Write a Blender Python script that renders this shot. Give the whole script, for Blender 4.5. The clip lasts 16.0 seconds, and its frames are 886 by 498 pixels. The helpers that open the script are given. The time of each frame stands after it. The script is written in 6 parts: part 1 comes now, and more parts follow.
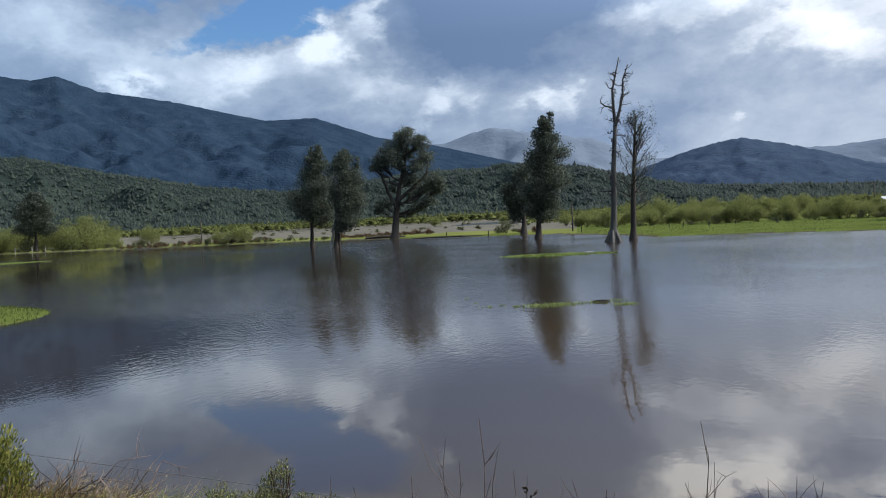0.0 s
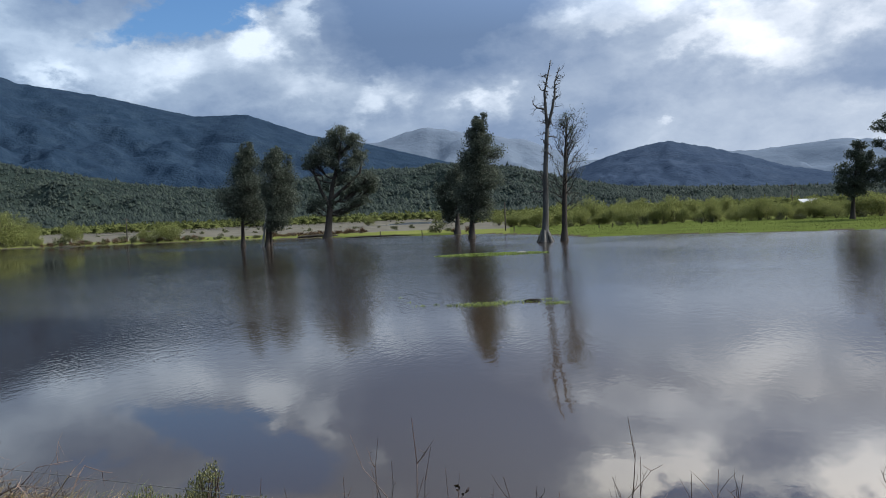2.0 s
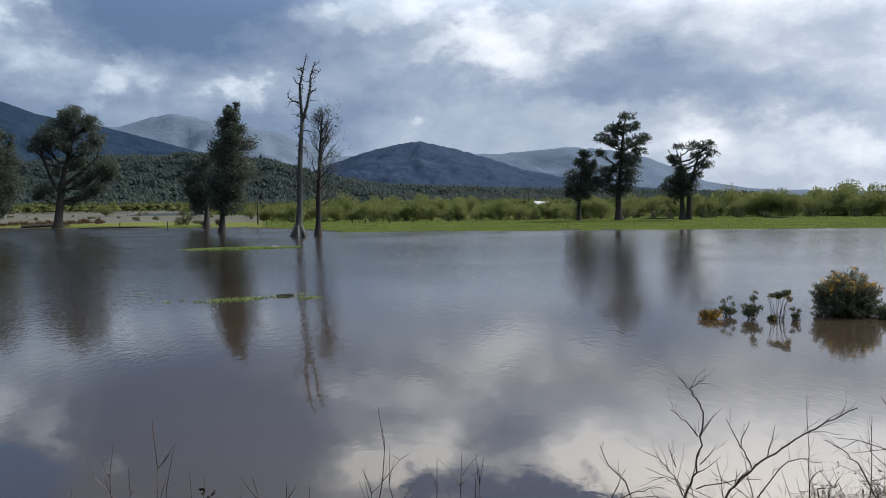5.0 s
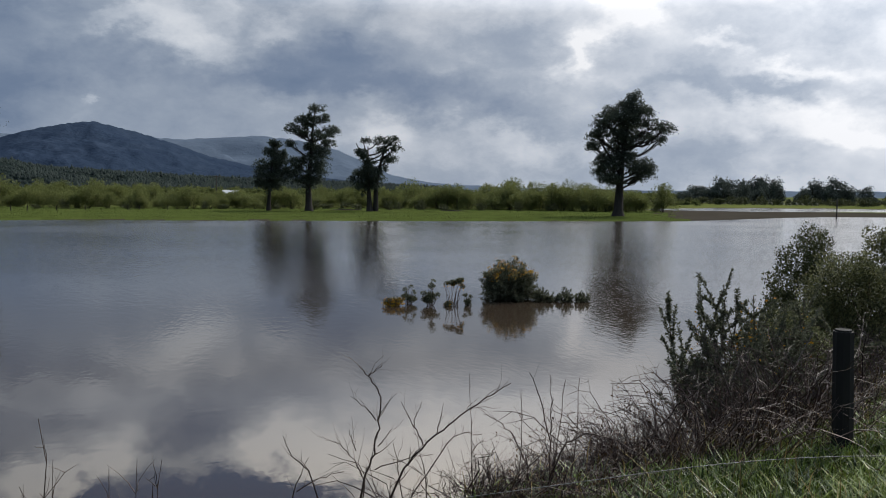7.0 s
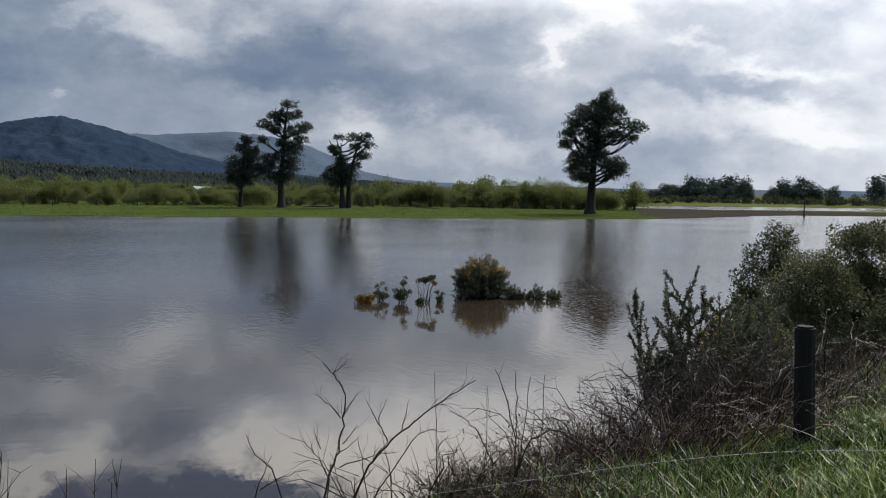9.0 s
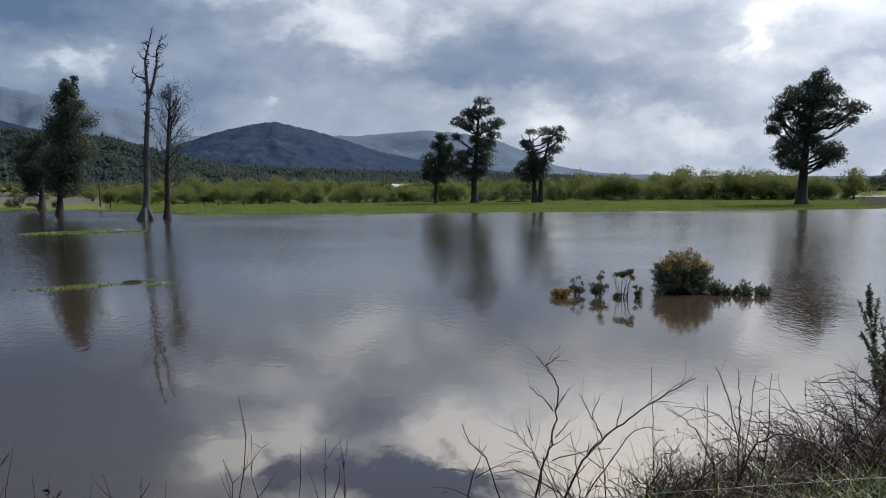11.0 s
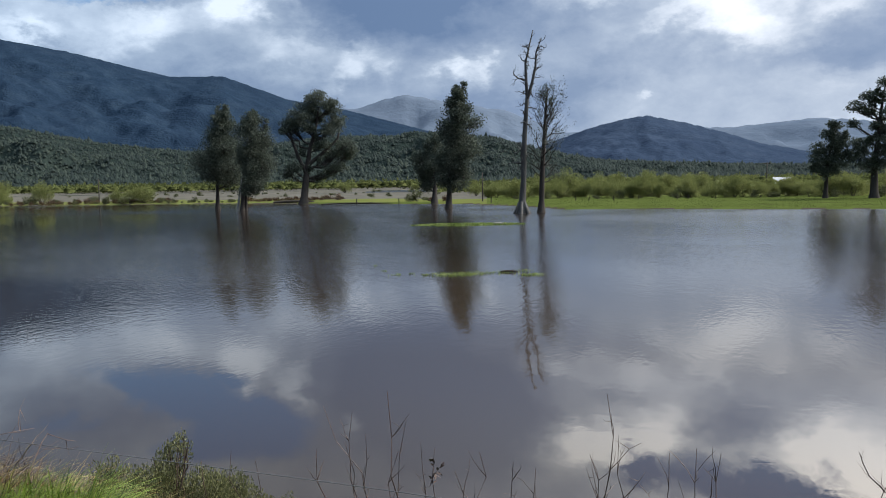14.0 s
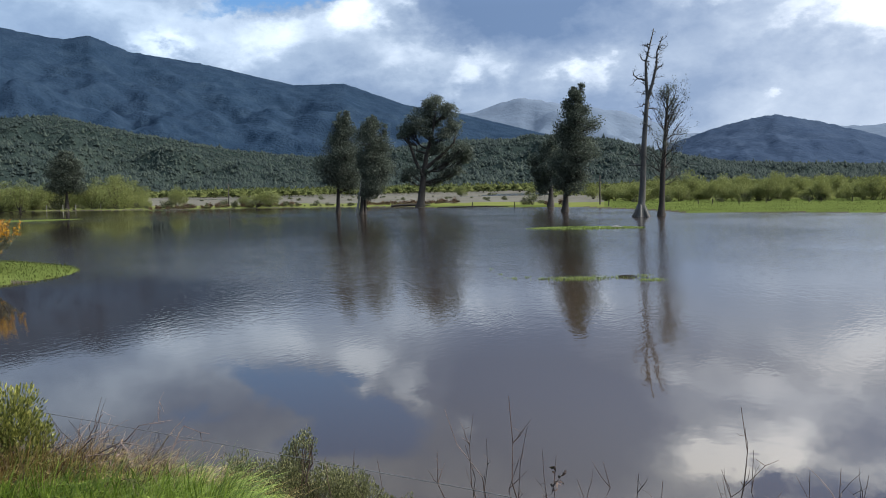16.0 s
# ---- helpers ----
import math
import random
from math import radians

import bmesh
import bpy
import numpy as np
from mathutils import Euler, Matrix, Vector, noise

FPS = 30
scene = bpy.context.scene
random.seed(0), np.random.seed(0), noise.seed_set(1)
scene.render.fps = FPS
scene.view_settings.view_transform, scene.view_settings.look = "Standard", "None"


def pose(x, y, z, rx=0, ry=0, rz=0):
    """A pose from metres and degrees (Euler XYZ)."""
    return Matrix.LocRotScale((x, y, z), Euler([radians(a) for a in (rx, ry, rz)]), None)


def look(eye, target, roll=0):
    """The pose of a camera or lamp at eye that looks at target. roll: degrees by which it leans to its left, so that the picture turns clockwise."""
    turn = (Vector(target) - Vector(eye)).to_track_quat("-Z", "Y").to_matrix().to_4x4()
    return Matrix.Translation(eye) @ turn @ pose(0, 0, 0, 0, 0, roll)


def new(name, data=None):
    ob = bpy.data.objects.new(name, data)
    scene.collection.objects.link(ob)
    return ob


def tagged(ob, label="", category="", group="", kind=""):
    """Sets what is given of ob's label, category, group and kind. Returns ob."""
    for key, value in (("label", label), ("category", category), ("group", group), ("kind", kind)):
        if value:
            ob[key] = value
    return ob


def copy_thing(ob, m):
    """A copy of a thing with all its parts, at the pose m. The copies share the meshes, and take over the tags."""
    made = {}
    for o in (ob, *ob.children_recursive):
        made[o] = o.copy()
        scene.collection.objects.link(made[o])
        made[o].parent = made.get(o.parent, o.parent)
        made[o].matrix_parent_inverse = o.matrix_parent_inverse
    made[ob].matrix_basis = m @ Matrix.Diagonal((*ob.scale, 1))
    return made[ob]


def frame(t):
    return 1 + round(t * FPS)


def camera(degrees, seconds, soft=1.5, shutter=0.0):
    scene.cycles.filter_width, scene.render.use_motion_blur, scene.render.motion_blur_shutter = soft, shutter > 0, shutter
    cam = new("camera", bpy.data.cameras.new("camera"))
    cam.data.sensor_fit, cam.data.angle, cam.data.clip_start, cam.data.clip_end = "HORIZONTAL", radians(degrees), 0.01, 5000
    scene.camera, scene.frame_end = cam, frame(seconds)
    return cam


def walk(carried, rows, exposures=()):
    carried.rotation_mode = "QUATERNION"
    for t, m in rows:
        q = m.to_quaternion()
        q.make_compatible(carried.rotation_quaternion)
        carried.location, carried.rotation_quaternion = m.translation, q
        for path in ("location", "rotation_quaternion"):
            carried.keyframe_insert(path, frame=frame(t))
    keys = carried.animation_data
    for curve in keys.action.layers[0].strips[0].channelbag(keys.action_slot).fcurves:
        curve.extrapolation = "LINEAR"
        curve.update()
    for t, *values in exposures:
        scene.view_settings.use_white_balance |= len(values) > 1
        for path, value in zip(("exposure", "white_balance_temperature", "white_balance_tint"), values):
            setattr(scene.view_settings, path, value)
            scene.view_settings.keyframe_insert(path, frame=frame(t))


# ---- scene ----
cam = camera(58.12, 16.0, soft=1.0)

# ---- camera and its walk ----
walk(cam, [
    (0.0, pose(0.000, -0.000, 4.000, 87.77, 2.80, -0.00)),
    (0.5, pose(-0.000, -0.000, 4.001, 87.65, 2.69, -1.77)),
    (1.0, pose(0.000, -0.006, 4.000, 87.57, 2.57, -3.04)),
    (1.5, pose(0.002, -0.006, 4.000, 87.50, 2.54, -3.99)),
    (2.0, pose(0.003, -0.007, 3.999, 87.51, 2.41, -4.76)),
    (2.5, pose(0.005, -0.002, 3.998, 87.64, 2.26, -5.65)),
    (3.0, pose(0.006, 0.006, 3.997, 87.68, 2.14, -6.88)),
    (5.5, pose(0.011, 0.026, 3.986, 86.41, 0.36, -28.29)),
    (6.0, pose(-0.001, 0.023, 3.997, 86.26, 0.02, -34.93)),
    (6.5, pose(-0.012, -0.005, 4.002, 85.96, -0.37, -41.14)),
    (7.0, pose(0.021, -0.040, 4.013, 85.95, -0.63, -44.21)),
    (7.5, pose(0.054, -0.057, 4.010, 85.92, -0.93, -46.46)),
    (8.0, pose(0.075, -0.069, 4.011, 85.86, -0.93, -46.80)),
    (10.5, pose(0.015, -0.008, 4.000, 85.44, -0.14, -38.23)),
    (11.0, pose(-0.016, 0.035, 3.994, 85.32, 0.44, -32.45)),
    (11.5, pose(0.000, 0.088, 3.985, 85.15, 1.05, -25.88)),
    (12.0, pose(0.039, 0.112, 3.987, 85.13, 1.21, -22.28)),
    (12.5, pose(0.047, 0.098, 3.989, 85.18, 1.11, -18.65)),
    (13.0, pose(0.033, 0.096, 3.992, 85.16, 0.89, -14.79)),
    (13.5, pose(0.011, 0.117, 3.996, 85.22, 0.81, -10.46)),
    (14.0, pose(-0.010, 0.139, 3.999, 85.25, 0.91, -6.39)),
    (14.5, pose(-0.031, 0.158, 3.997, 85.30, 1.03, -3.34)),
    (15.0, pose(-0.043, 0.160, 3.997, 85.36, 0.99, -1.24)),
    (15.5, pose(-0.047, 0.183, 3.994, 85.44, 1.11, 0.46)),
    (16.0, pose(-0.052, 0.190, 3.994, 85.64, 1.17, 1.87)),
], exposures=[(0.0, 0.0), (3.0, -0.03), (5.5, -0.36), (6.5, -0.76), (8.0, -0.80), (10.5, -0.54), (11.5, -0.26), (12.5, -0.06), (14.0, -0.02), (15.0, 0.08), (16.0, 0.24)])

# ---- sky, sun ----
SUN_AZ, SUN_EL = 84.0, 44.0          # degrees right of ahead, degrees up


def direction(az, el):
    a, e = radians(az), radians(el)
    return Vector((math.sin(a) * math.cos(e), math.cos(a) * math.cos(e), math.sin(e)))


def make_sky():
    world = bpy.data.worlds.new("sky")
    scene.world = world
    world.use_nodes = True
    nt = world.node_tree
    nt.nodes.clear()
    nd, ln = nt.nodes.new, nt.links.new

    def put(sock, value):
        if isinstance(value, bpy.types.NodeSocket):
            ln(value, sock)
        else:
            sock.default_value = value

    def m(op, a, b=0.0, c=0.0, clamp=False):
        n = nd("ShaderNodeMath")
        n.operation, n.use_clamp = op, clamp
        for k, v in enumerate((a, b, c)):
            put(n.inputs[k], v)
        return n.outputs[0]

    def vm(op, a, b=(0, 0, 0), out=0):
        n = nd("ShaderNodeVectorMath")
        n.operation = op
        put(n.inputs[0], a)
        put(n.inputs[1], b)
        return n.outputs[out]

    def noise_at(vec, scale, detail=6.0, rough=0.55, out=0, distort=0.0):
        n = nd("ShaderNodeTexNoise")
        put(n.inputs["Vector"], vec)
        n.inputs["Scale"].default_value = scale
        n.inputs["Detail"].default_value = detail
        n.inputs["Roughness"].default_value = rough
        n.inputs["Distortion"].default_value = distort
        return n.outputs[out]

    def ramp(fac, stops):
        n = nd("ShaderNodeValToRGB")
        ln(fac, n.inputs[0])
        els = n.color_ramp.elements
        while len(els) < len(stops):
            els.new(0.5)
        for e, (p, c) in zip(els, stops):
            e.position, e.color = p, (*c, 1)
        return n.outputs[0]

    def mix(f, a, b):
        n = nd("ShaderNodeMix")
        n.data_type = "RGBA"
        put(n.inputs[0], f)
        put(n.inputs[6], a)
        put(n.inputs[7], b)
        return n.outputs[2]

    coord = nd("ShaderNodeTexCoord").outputs["Generated"]
    # billows: the directions are stirred at two scales
    flat = vm("MULTIPLY", coord, (1.0, 1.0, 1.7))
    w1 = vm("SUBTRACT", noise_at(flat, 5.0, 5.0, 0.6, 1), (0.5, 0.5, 0.5))
    w2 = vm("SUBTRACT", noise_at(flat, 17.0, 5.0, 0.6, 1), (0.5, 0.5, 0.5))
    d = vm("ADD", coord, vm("MULTIPLY", w1, (0.14, 0.14, 0.10)))
    w3 = vm("SUBTRACT", noise_at(flat, 48.0, 5.0, 0.65, 1), (0.5, 0.5, 0.5))
    d = vm("ADD", d, vm("MULTIPLY", w2, (0.075, 0.075, 0.06)))
    d = vm("ADD", d, vm("MULTIPLY", w3, (0.024, 0.024, 0.02)))

    def blob(az, el, su, sv, turn):
        c = direction(az, el)
        right = Vector((math.cos(radians(az)), -math.sin(radians(az)), 0))
        up = right.cross(c)
        k = radians(turn)
        e1 = (right * math.cos(k) + up * math.sin(k)) / radians(su)
        e2 = (up * math.cos(k) - right * math.sin(k)) / radians(sv)
        u = m("SUBTRACT", vm("DOT_PRODUCT", d, tuple(e1), 1), c.dot(e1))
        v = m("SUBTRACT", vm("DOT_PRODUCT", d, tuple(e2), 1), c.dot(e2))
        return m("EXPONENT", m("MULTIPLY", m("MULTIPLY_ADD", u, u, m("MULTIPLY", v, v)), -1.0))

    # cloud light: the base, brighter towards the sun, with single clouds on it
    x = nd("ShaderNodeSeparateXYZ")
    ln(coord, x.inputs[0])
    n1 = noise_at(flat, 3.2, 7.0, 0.6)
    n2 = noise_at(vm("ADD", flat, vm("MULTIPLY", w2, (0.05, 0.05, 0.05))), 13.0, 9.0, 0.60)
    light = m("MULTIPLY_ADD", m("SUBTRACT", n1, 0.5), 0.62, 0.355)
    light = m("MULTIPLY_ADD", m("SUBTRACT", n2, 0.5), 0.40, light)
    glow = m("POWER", m("MAXIMUM", vm("DOT_PRODUCT", coord, tuple(direction(SUN_AZ - 8, 25)), 1), 0.0), 3.0)
    light = m("MULTIPLY_ADD", glow, 0.42, light)
    for az, el, su, sv, turn, amount in CLOUDS + HIGH_CLOUDS:
        light = m("MULTIPLY_ADD", blob(az, el, su, sv, turn), amount, light)
    cloud = ramp(light, CLOUD_RAMP)
    # the thin cloud overhead and round the sun is the brightest
    over = m("MULTIPLY", m("SUBTRACT", x.outputs[2], 0.215), 5.0, clamp=True)
    near_sun = m("POWER", m("MAXIMUM", vm("DOT_PRODUCT", coord, tuple(direction(SUN_AZ, SUN_EL)), 1), 0.0), 10.0)
    warm = m("MULTIPLY_ADD", vm("DOT_PRODUCT", coord, tuple(direction(SUN_AZ, 0)), 1), 0.9, 0.35, clamp=True)
    high = m("MULTIPLY", m("SUBTRACT", x.outputs[2], 0.45), 3.0, clamp=True)
    gain = m("MULTIPLY_ADD", high, 1.6, m("MULTIPLY", near_sun, 2.5))
    gain = m("ADD", gain, m("MULTIPLY_ADD", m("MULTIPLY", over, m("POWER", warm, 2.0)), 3.3, 1.0))
    gain = m("MULTIPLY", gain, m("MULTIPLY_ADD", m("MAXIMUM", vm("DOT_PRODUCT", coord, tuple(direction(SUN_AZ, 0)), 1), 0.0), 0.42, 1.0))
    gains = nd("ShaderNodeCombineXYZ")
    for k in range(3):
        ln(gain, gains.inputs[k])
    cloud = vm("MULTIPLY", cloud, gains.outputs[0])
    # bluer away from the sun
    cloud = vm("MULTIPLY", cloud, mix(warm, (0.82, 0.98, 1.16, 1), (1.03, 1.035, 1.055, 1)))
    top = m("MULTIPLY", m("SUBTRACT", x.outputs[2], 0.25), 10.0, clamp=True)
    cloud = vm("MULTIPLY", cloud, mix(top, (1, 1, 1, 1), (1.09, 1.02, 0.91, 1)))
    # gaps of blue
    gap = 0.0
    for az, el, su, sv, turn, amount in GAPS:
        gap = m("MULTIPLY_ADD", blob(az, el, su, sv, turn), amount, gap)
    gap = m("MULTIPLY", m("SUBTRACT", m("MULTIPLY_ADD", m("SUBTRACT", n2, 0.5), -1.1, gap), 0.22), 2.3, clamp=True)
    sky = nd("ShaderNodeTexSky")
    sky.sky_type, sky.sun_disc = "NISHITA", False
    sky.sun_elevation, sky.sun_rotation = radians(SUN_EL), radians(SUN_AZ)
    blue = vm("MULTIPLY", sky.outputs[0], (0.072, 0.104, 0.138))
    out = nd("ShaderNodeOutputWorld")
    bg = nd("ShaderNodeBackground")
    ln(mix(gap, cloud, blue), bg.inputs[0])
    ln(bg.outputs[0], out.inputs[0])


# az, el, half width, half height, turn, amount (degrees)
CLOUDS = [
    (-7.5, 12.6, 1.7, 1.6, 0, 0.60), (-4.7, 14.3, 1.0, 1.6, 0, 0.40), (-13, 11.0, 4.0, 1.3, 12, 0.38), (-21, 11.5, 5, 1.8, 0, 0.30), (-27, 13.5, 6, 2, 0, 0.22), (-12, 9.6, 9, 2.2, 0, 0.16), (0, 9.6, 6, 1.6, 0, 0.12),
    (-5, 9.3, 3, 1.2, 0, 0.20), (1.5, 12.8, 5.0, 2.6, -5, -0.32), (7.5, 12.6, 4, 2.6, 0, -0.28), (5, 16.5, 6, 3, 0, -0.26),
    (-0.6, 8.1, 1.8, 1.1, 40, 0.35), (2.2, 7.8, 1.0, 0.9, 0, 0.25), (7.1, 7.9, 1.4, 0.8, 0, 0.35), (9.4, 8.1, 1.0, 0.7, 0, 0.30), (12.1, 5.2, 4, 1.5, 0, -0.20),
    (15.4, 12.5, 2, 1.2, 10, 0.32), (20.2, 13.2, 3, 1.2, 10, 0.30), (8.5, 14.2, 3.5, 1.8, 0, -0.22), (21.5, 10.6, 3.0, 0.8, 15, 0.22), (24.0, 12.0, 0.9, 0.7, 0, 0.18), (18.0, 11.6, 0.9, 0.6, 0, 0.16), (28.5, 12.4, 1.0, 0.7, 0, 0.16), (25.6, 10.8, 2.6, 1.6, 15, 0.36), (28, 9.3, 2.4, 1.2, 10, 0.20), (32.2, 11.8, 2.5, 1.0, 10, 0.24),
    (25, 12.8, 1.6, 1, 0, 0.20), (37.5, 10.2, 4.5, 1.8, -5, -0.24), (33, 8, 6, 1.3, -5, -0.24), (20, 8, 4, 1.6, 0, -0.12), (21.8, 7.3, 4, 1, 0, -0.08), (20.0, 5.6, 0.45, 0.3, 30, 0.16), (40.5, 7.2, 3.5, 1.6, 0, -0.16), (-20.8, 9.5, 1.8, 0.6, -15, 0.35),
    (56.5, 12.2, 2.2, 1.8, 30, 0.42), (54, 9.5, 1.5, 0.7, 35, 0.30), (46.4, 6.8, 5, 1.4, -15, -0.26), (44.1, 5.5, 3, 1, -10, -0.16), (39.3, 6.3, 2.0, 0.8, 5, 0.10),
    (39.6, 4.3, 2.2, 1.0, 0, 0.16), (50, 3.7, 4.5, 1.3, 0, 0.14), (63.6, 9.9, 2.0, 0.6, 0, 0.22), (68.3, 8.6, 4, 0.6, 0, 0.22), (66.6, 5.2, 5, 1.0, 0, 0.22), (70.2, 4.0, 4, 0.8, 0, 0.20), (64, 7.0, 8, 0.8, 0, -0.12), (70, 11.5, 5, 1.2, 0, -0.10), (48.5, 10, 4, 2.0, -20, -0.16), (60, 2.6, 9, 0.8, 0, -0.06),
]
# above the view; the wide bright ones are added to brighten the water
HIGH_CLOUDS = [
    (17, 18.8, 3, 1.6, 0, 0.75), (20, 15.8, 6, 1.6, 0, 0.2), (56, 18, 14, 3.2, 0, 0.55), (36, 20, 8, 2.0, 0, 0.25), (27, 16.6, 3, 1.6, 0, -0.38), (22, 17.5, 2, 1.5, 0, 0.55), (32.5, 17.8, 3, 1.3, 0, 0.55), (6, 17.0, 8, 4.2, 0, -0.55), (-16, 19, 5, 2, 0, 0.15), (-0.2, 16.9, 0.8, 0.9, 0, 0.50), (3, 17.2, 0.9, 0.8, 0, 0.3), (44, 17, 6, 2.2, 0, 0.2),
]
GAPS = [(-13.7, 13.9, 3.5, 1.3, 12, 0.95), (-9.8, 15.0, 3, 1.5, 10, 0.95), (-8.5, 17.3, 4.5, 1.8, 0, 0.85), (-17.5, 12.3, 2, 0.8, 15, 0.5), (-20, 15.5, 2.5, 0.8, 0, 0.5),
        (-14, 17.8, 3, 1, 0, 0.5), (30, 21.2, 8, 1.8, 0, 0.9), (20.5, 20.3, 1.5, 1.5, 0, 0.8)]
CLOUD_RAMP = [(0.0, (0.155, 0.222, 0.345)), (0.28, (0.24, 0.305, 0.42)), (0.52, (0.42, 0.48, 0.57)), (0.72, (0.70, 0.74, 0.80)), (0.92, (0.97, 0.98, 1.0))]
make_sky()

sun = new("sun", bpy.data.lights.new("sun", "SUN"))
sun.data.energy, sun.data.angle, sun.data.color = 4.4, radians(1.5), (1.0, 0.95, 0.86)
sun.matrix_world = look(direction(SUN_AZ, SUN_EL) * 100, (0, 0, 0))
scene.view_settings.exposure = 0.0

# ---- materials ----


def nodes_of(name):
    mt = bpy.data.materials.new(name)
    mt.use_nodes = True
    nt = mt.node_tree
    return mt, nt, nt.nodes["Principled BSDF"], nt.nodes.new, nt.links.new


def surface(name, colours, scale=1.0, rough=0.85, bump=0.0, bump_scale=None, island=False, leafy=0.0, spec=0.3, metal=0.0, stretch=(1, 1, 1), per_object=False):
    """Colours from dark to light, by two sizes of noise; island: also piece by piece; leafy: light comes through."""
    mt, nt, bsdf, nd, ln = nodes_of(name)
    co = nd("ShaderNodeTexCoord")
    mp = nd("ShaderNodeMapping")
    mp.inputs["Scale"].default_value = stretch
    ln(co.outputs["Object"], mp.inputs[0])
    big, fine = nd("ShaderNodeTexNoise"), nd("ShaderNodeTexNoise")
    big.inputs["Scale"].default_value, fine.inputs["Scale"].default_value = scale * 0.18, scale
    big.inputs["Detail"].default_value, fine.inputs["Detail"].default_value = 4, 8
    fine.inputs["Roughness"].default_value = 0.65
    ln(mp.outputs[0], big.inputs["Vector"])
    ln(mp.outputs[0], fine.inputs["Vector"])
    mix = nd("ShaderNodeMath")
    mix.operation = "MULTIPLY_ADD"
    mix.inputs[1].default_value = 0.5
    half = nd("ShaderNodeMath")
    half.operation = "MULTIPLY"
    half.inputs[1].default_value = 0.5
    ln(fine.outputs[0], half.inputs[0])
    ln(big.outputs[0], mix.inputs[0])
    ln(half.outputs[0], mix.inputs[2])
    value = mix.outputs[0]
    if island or per_object:
        src = nd("ShaderNodeNewGeometry").outputs["Random Per Island"] if island else nd("ShaderNodeObjectInfo").outputs["Random"]
        ad = nd("ShaderNodeMath")
        ad.operation = "MULTIPLY_ADD"
        ad.inputs[1].default_value, = (0.5,)
        sub = nd("ShaderNodeMath")
        sub.operation = "SUBTRACT"
        ln(src, sub.inputs[0])
        sub.inputs[1].default_value = 0.5
        ln(sub.outputs[0], ad.inputs[0])
        ln(value, ad.inputs[2])
        value = ad.outputs[0]
    rp = nd("ShaderNodeValToRGB")
    ln(value, rp.inputs[0])
    els = rp.color_ramp.elements
    while len(els) < len(colours):
        els.new(0.5)
    for k, (e, c) in enumerate(zip(els, colours)):
        e.position, e.color = 0.28 + 0.44 * k / max(1, len(colours) - 1), (*c, 1)
    ln(rp.outputs[0], bsdf.inputs["Base Color"])
    bsdf.inputs["Roughness"].default_value = rough
    bsdf.inputs["Metallic"].default_value = metal
    bsdf.inputs["Specular IOR Level"].default_value = spec
    if bump:
        b = nd("ShaderNodeBump")
        b.inputs["Strength"].default_value = 1.0
        b.inputs["Distance"].default_value = bump
        src = fine
        if bump_scale:
            src = nd("ShaderNodeTexNoise")
            src.inputs["Scale"].default_value, src.inputs["Detail"].default_value = bump_scale, 6
            ln(mp.outputs[0], src.inputs["Vector"])
        ln(src.outputs[0], b.inputs["Height"])
        ln(b.outputs[0], bsdf.inputs["Normal"])
    if leafy:
        tr, mx = nd("ShaderNodeBsdfTranslucent"), nd("ShaderNodeMixShader")
        ln(rp.outputs[0], tr.inputs[0])
        mx.inputs[0].default_value = leafy
        ln(bsdf.outputs[0], mx.inputs[1])
        ln(tr.outputs[0], mx.inputs[2])
        ln(mx.outputs[0], nt.nodes["Material Output"].inputs[0])
    return mt


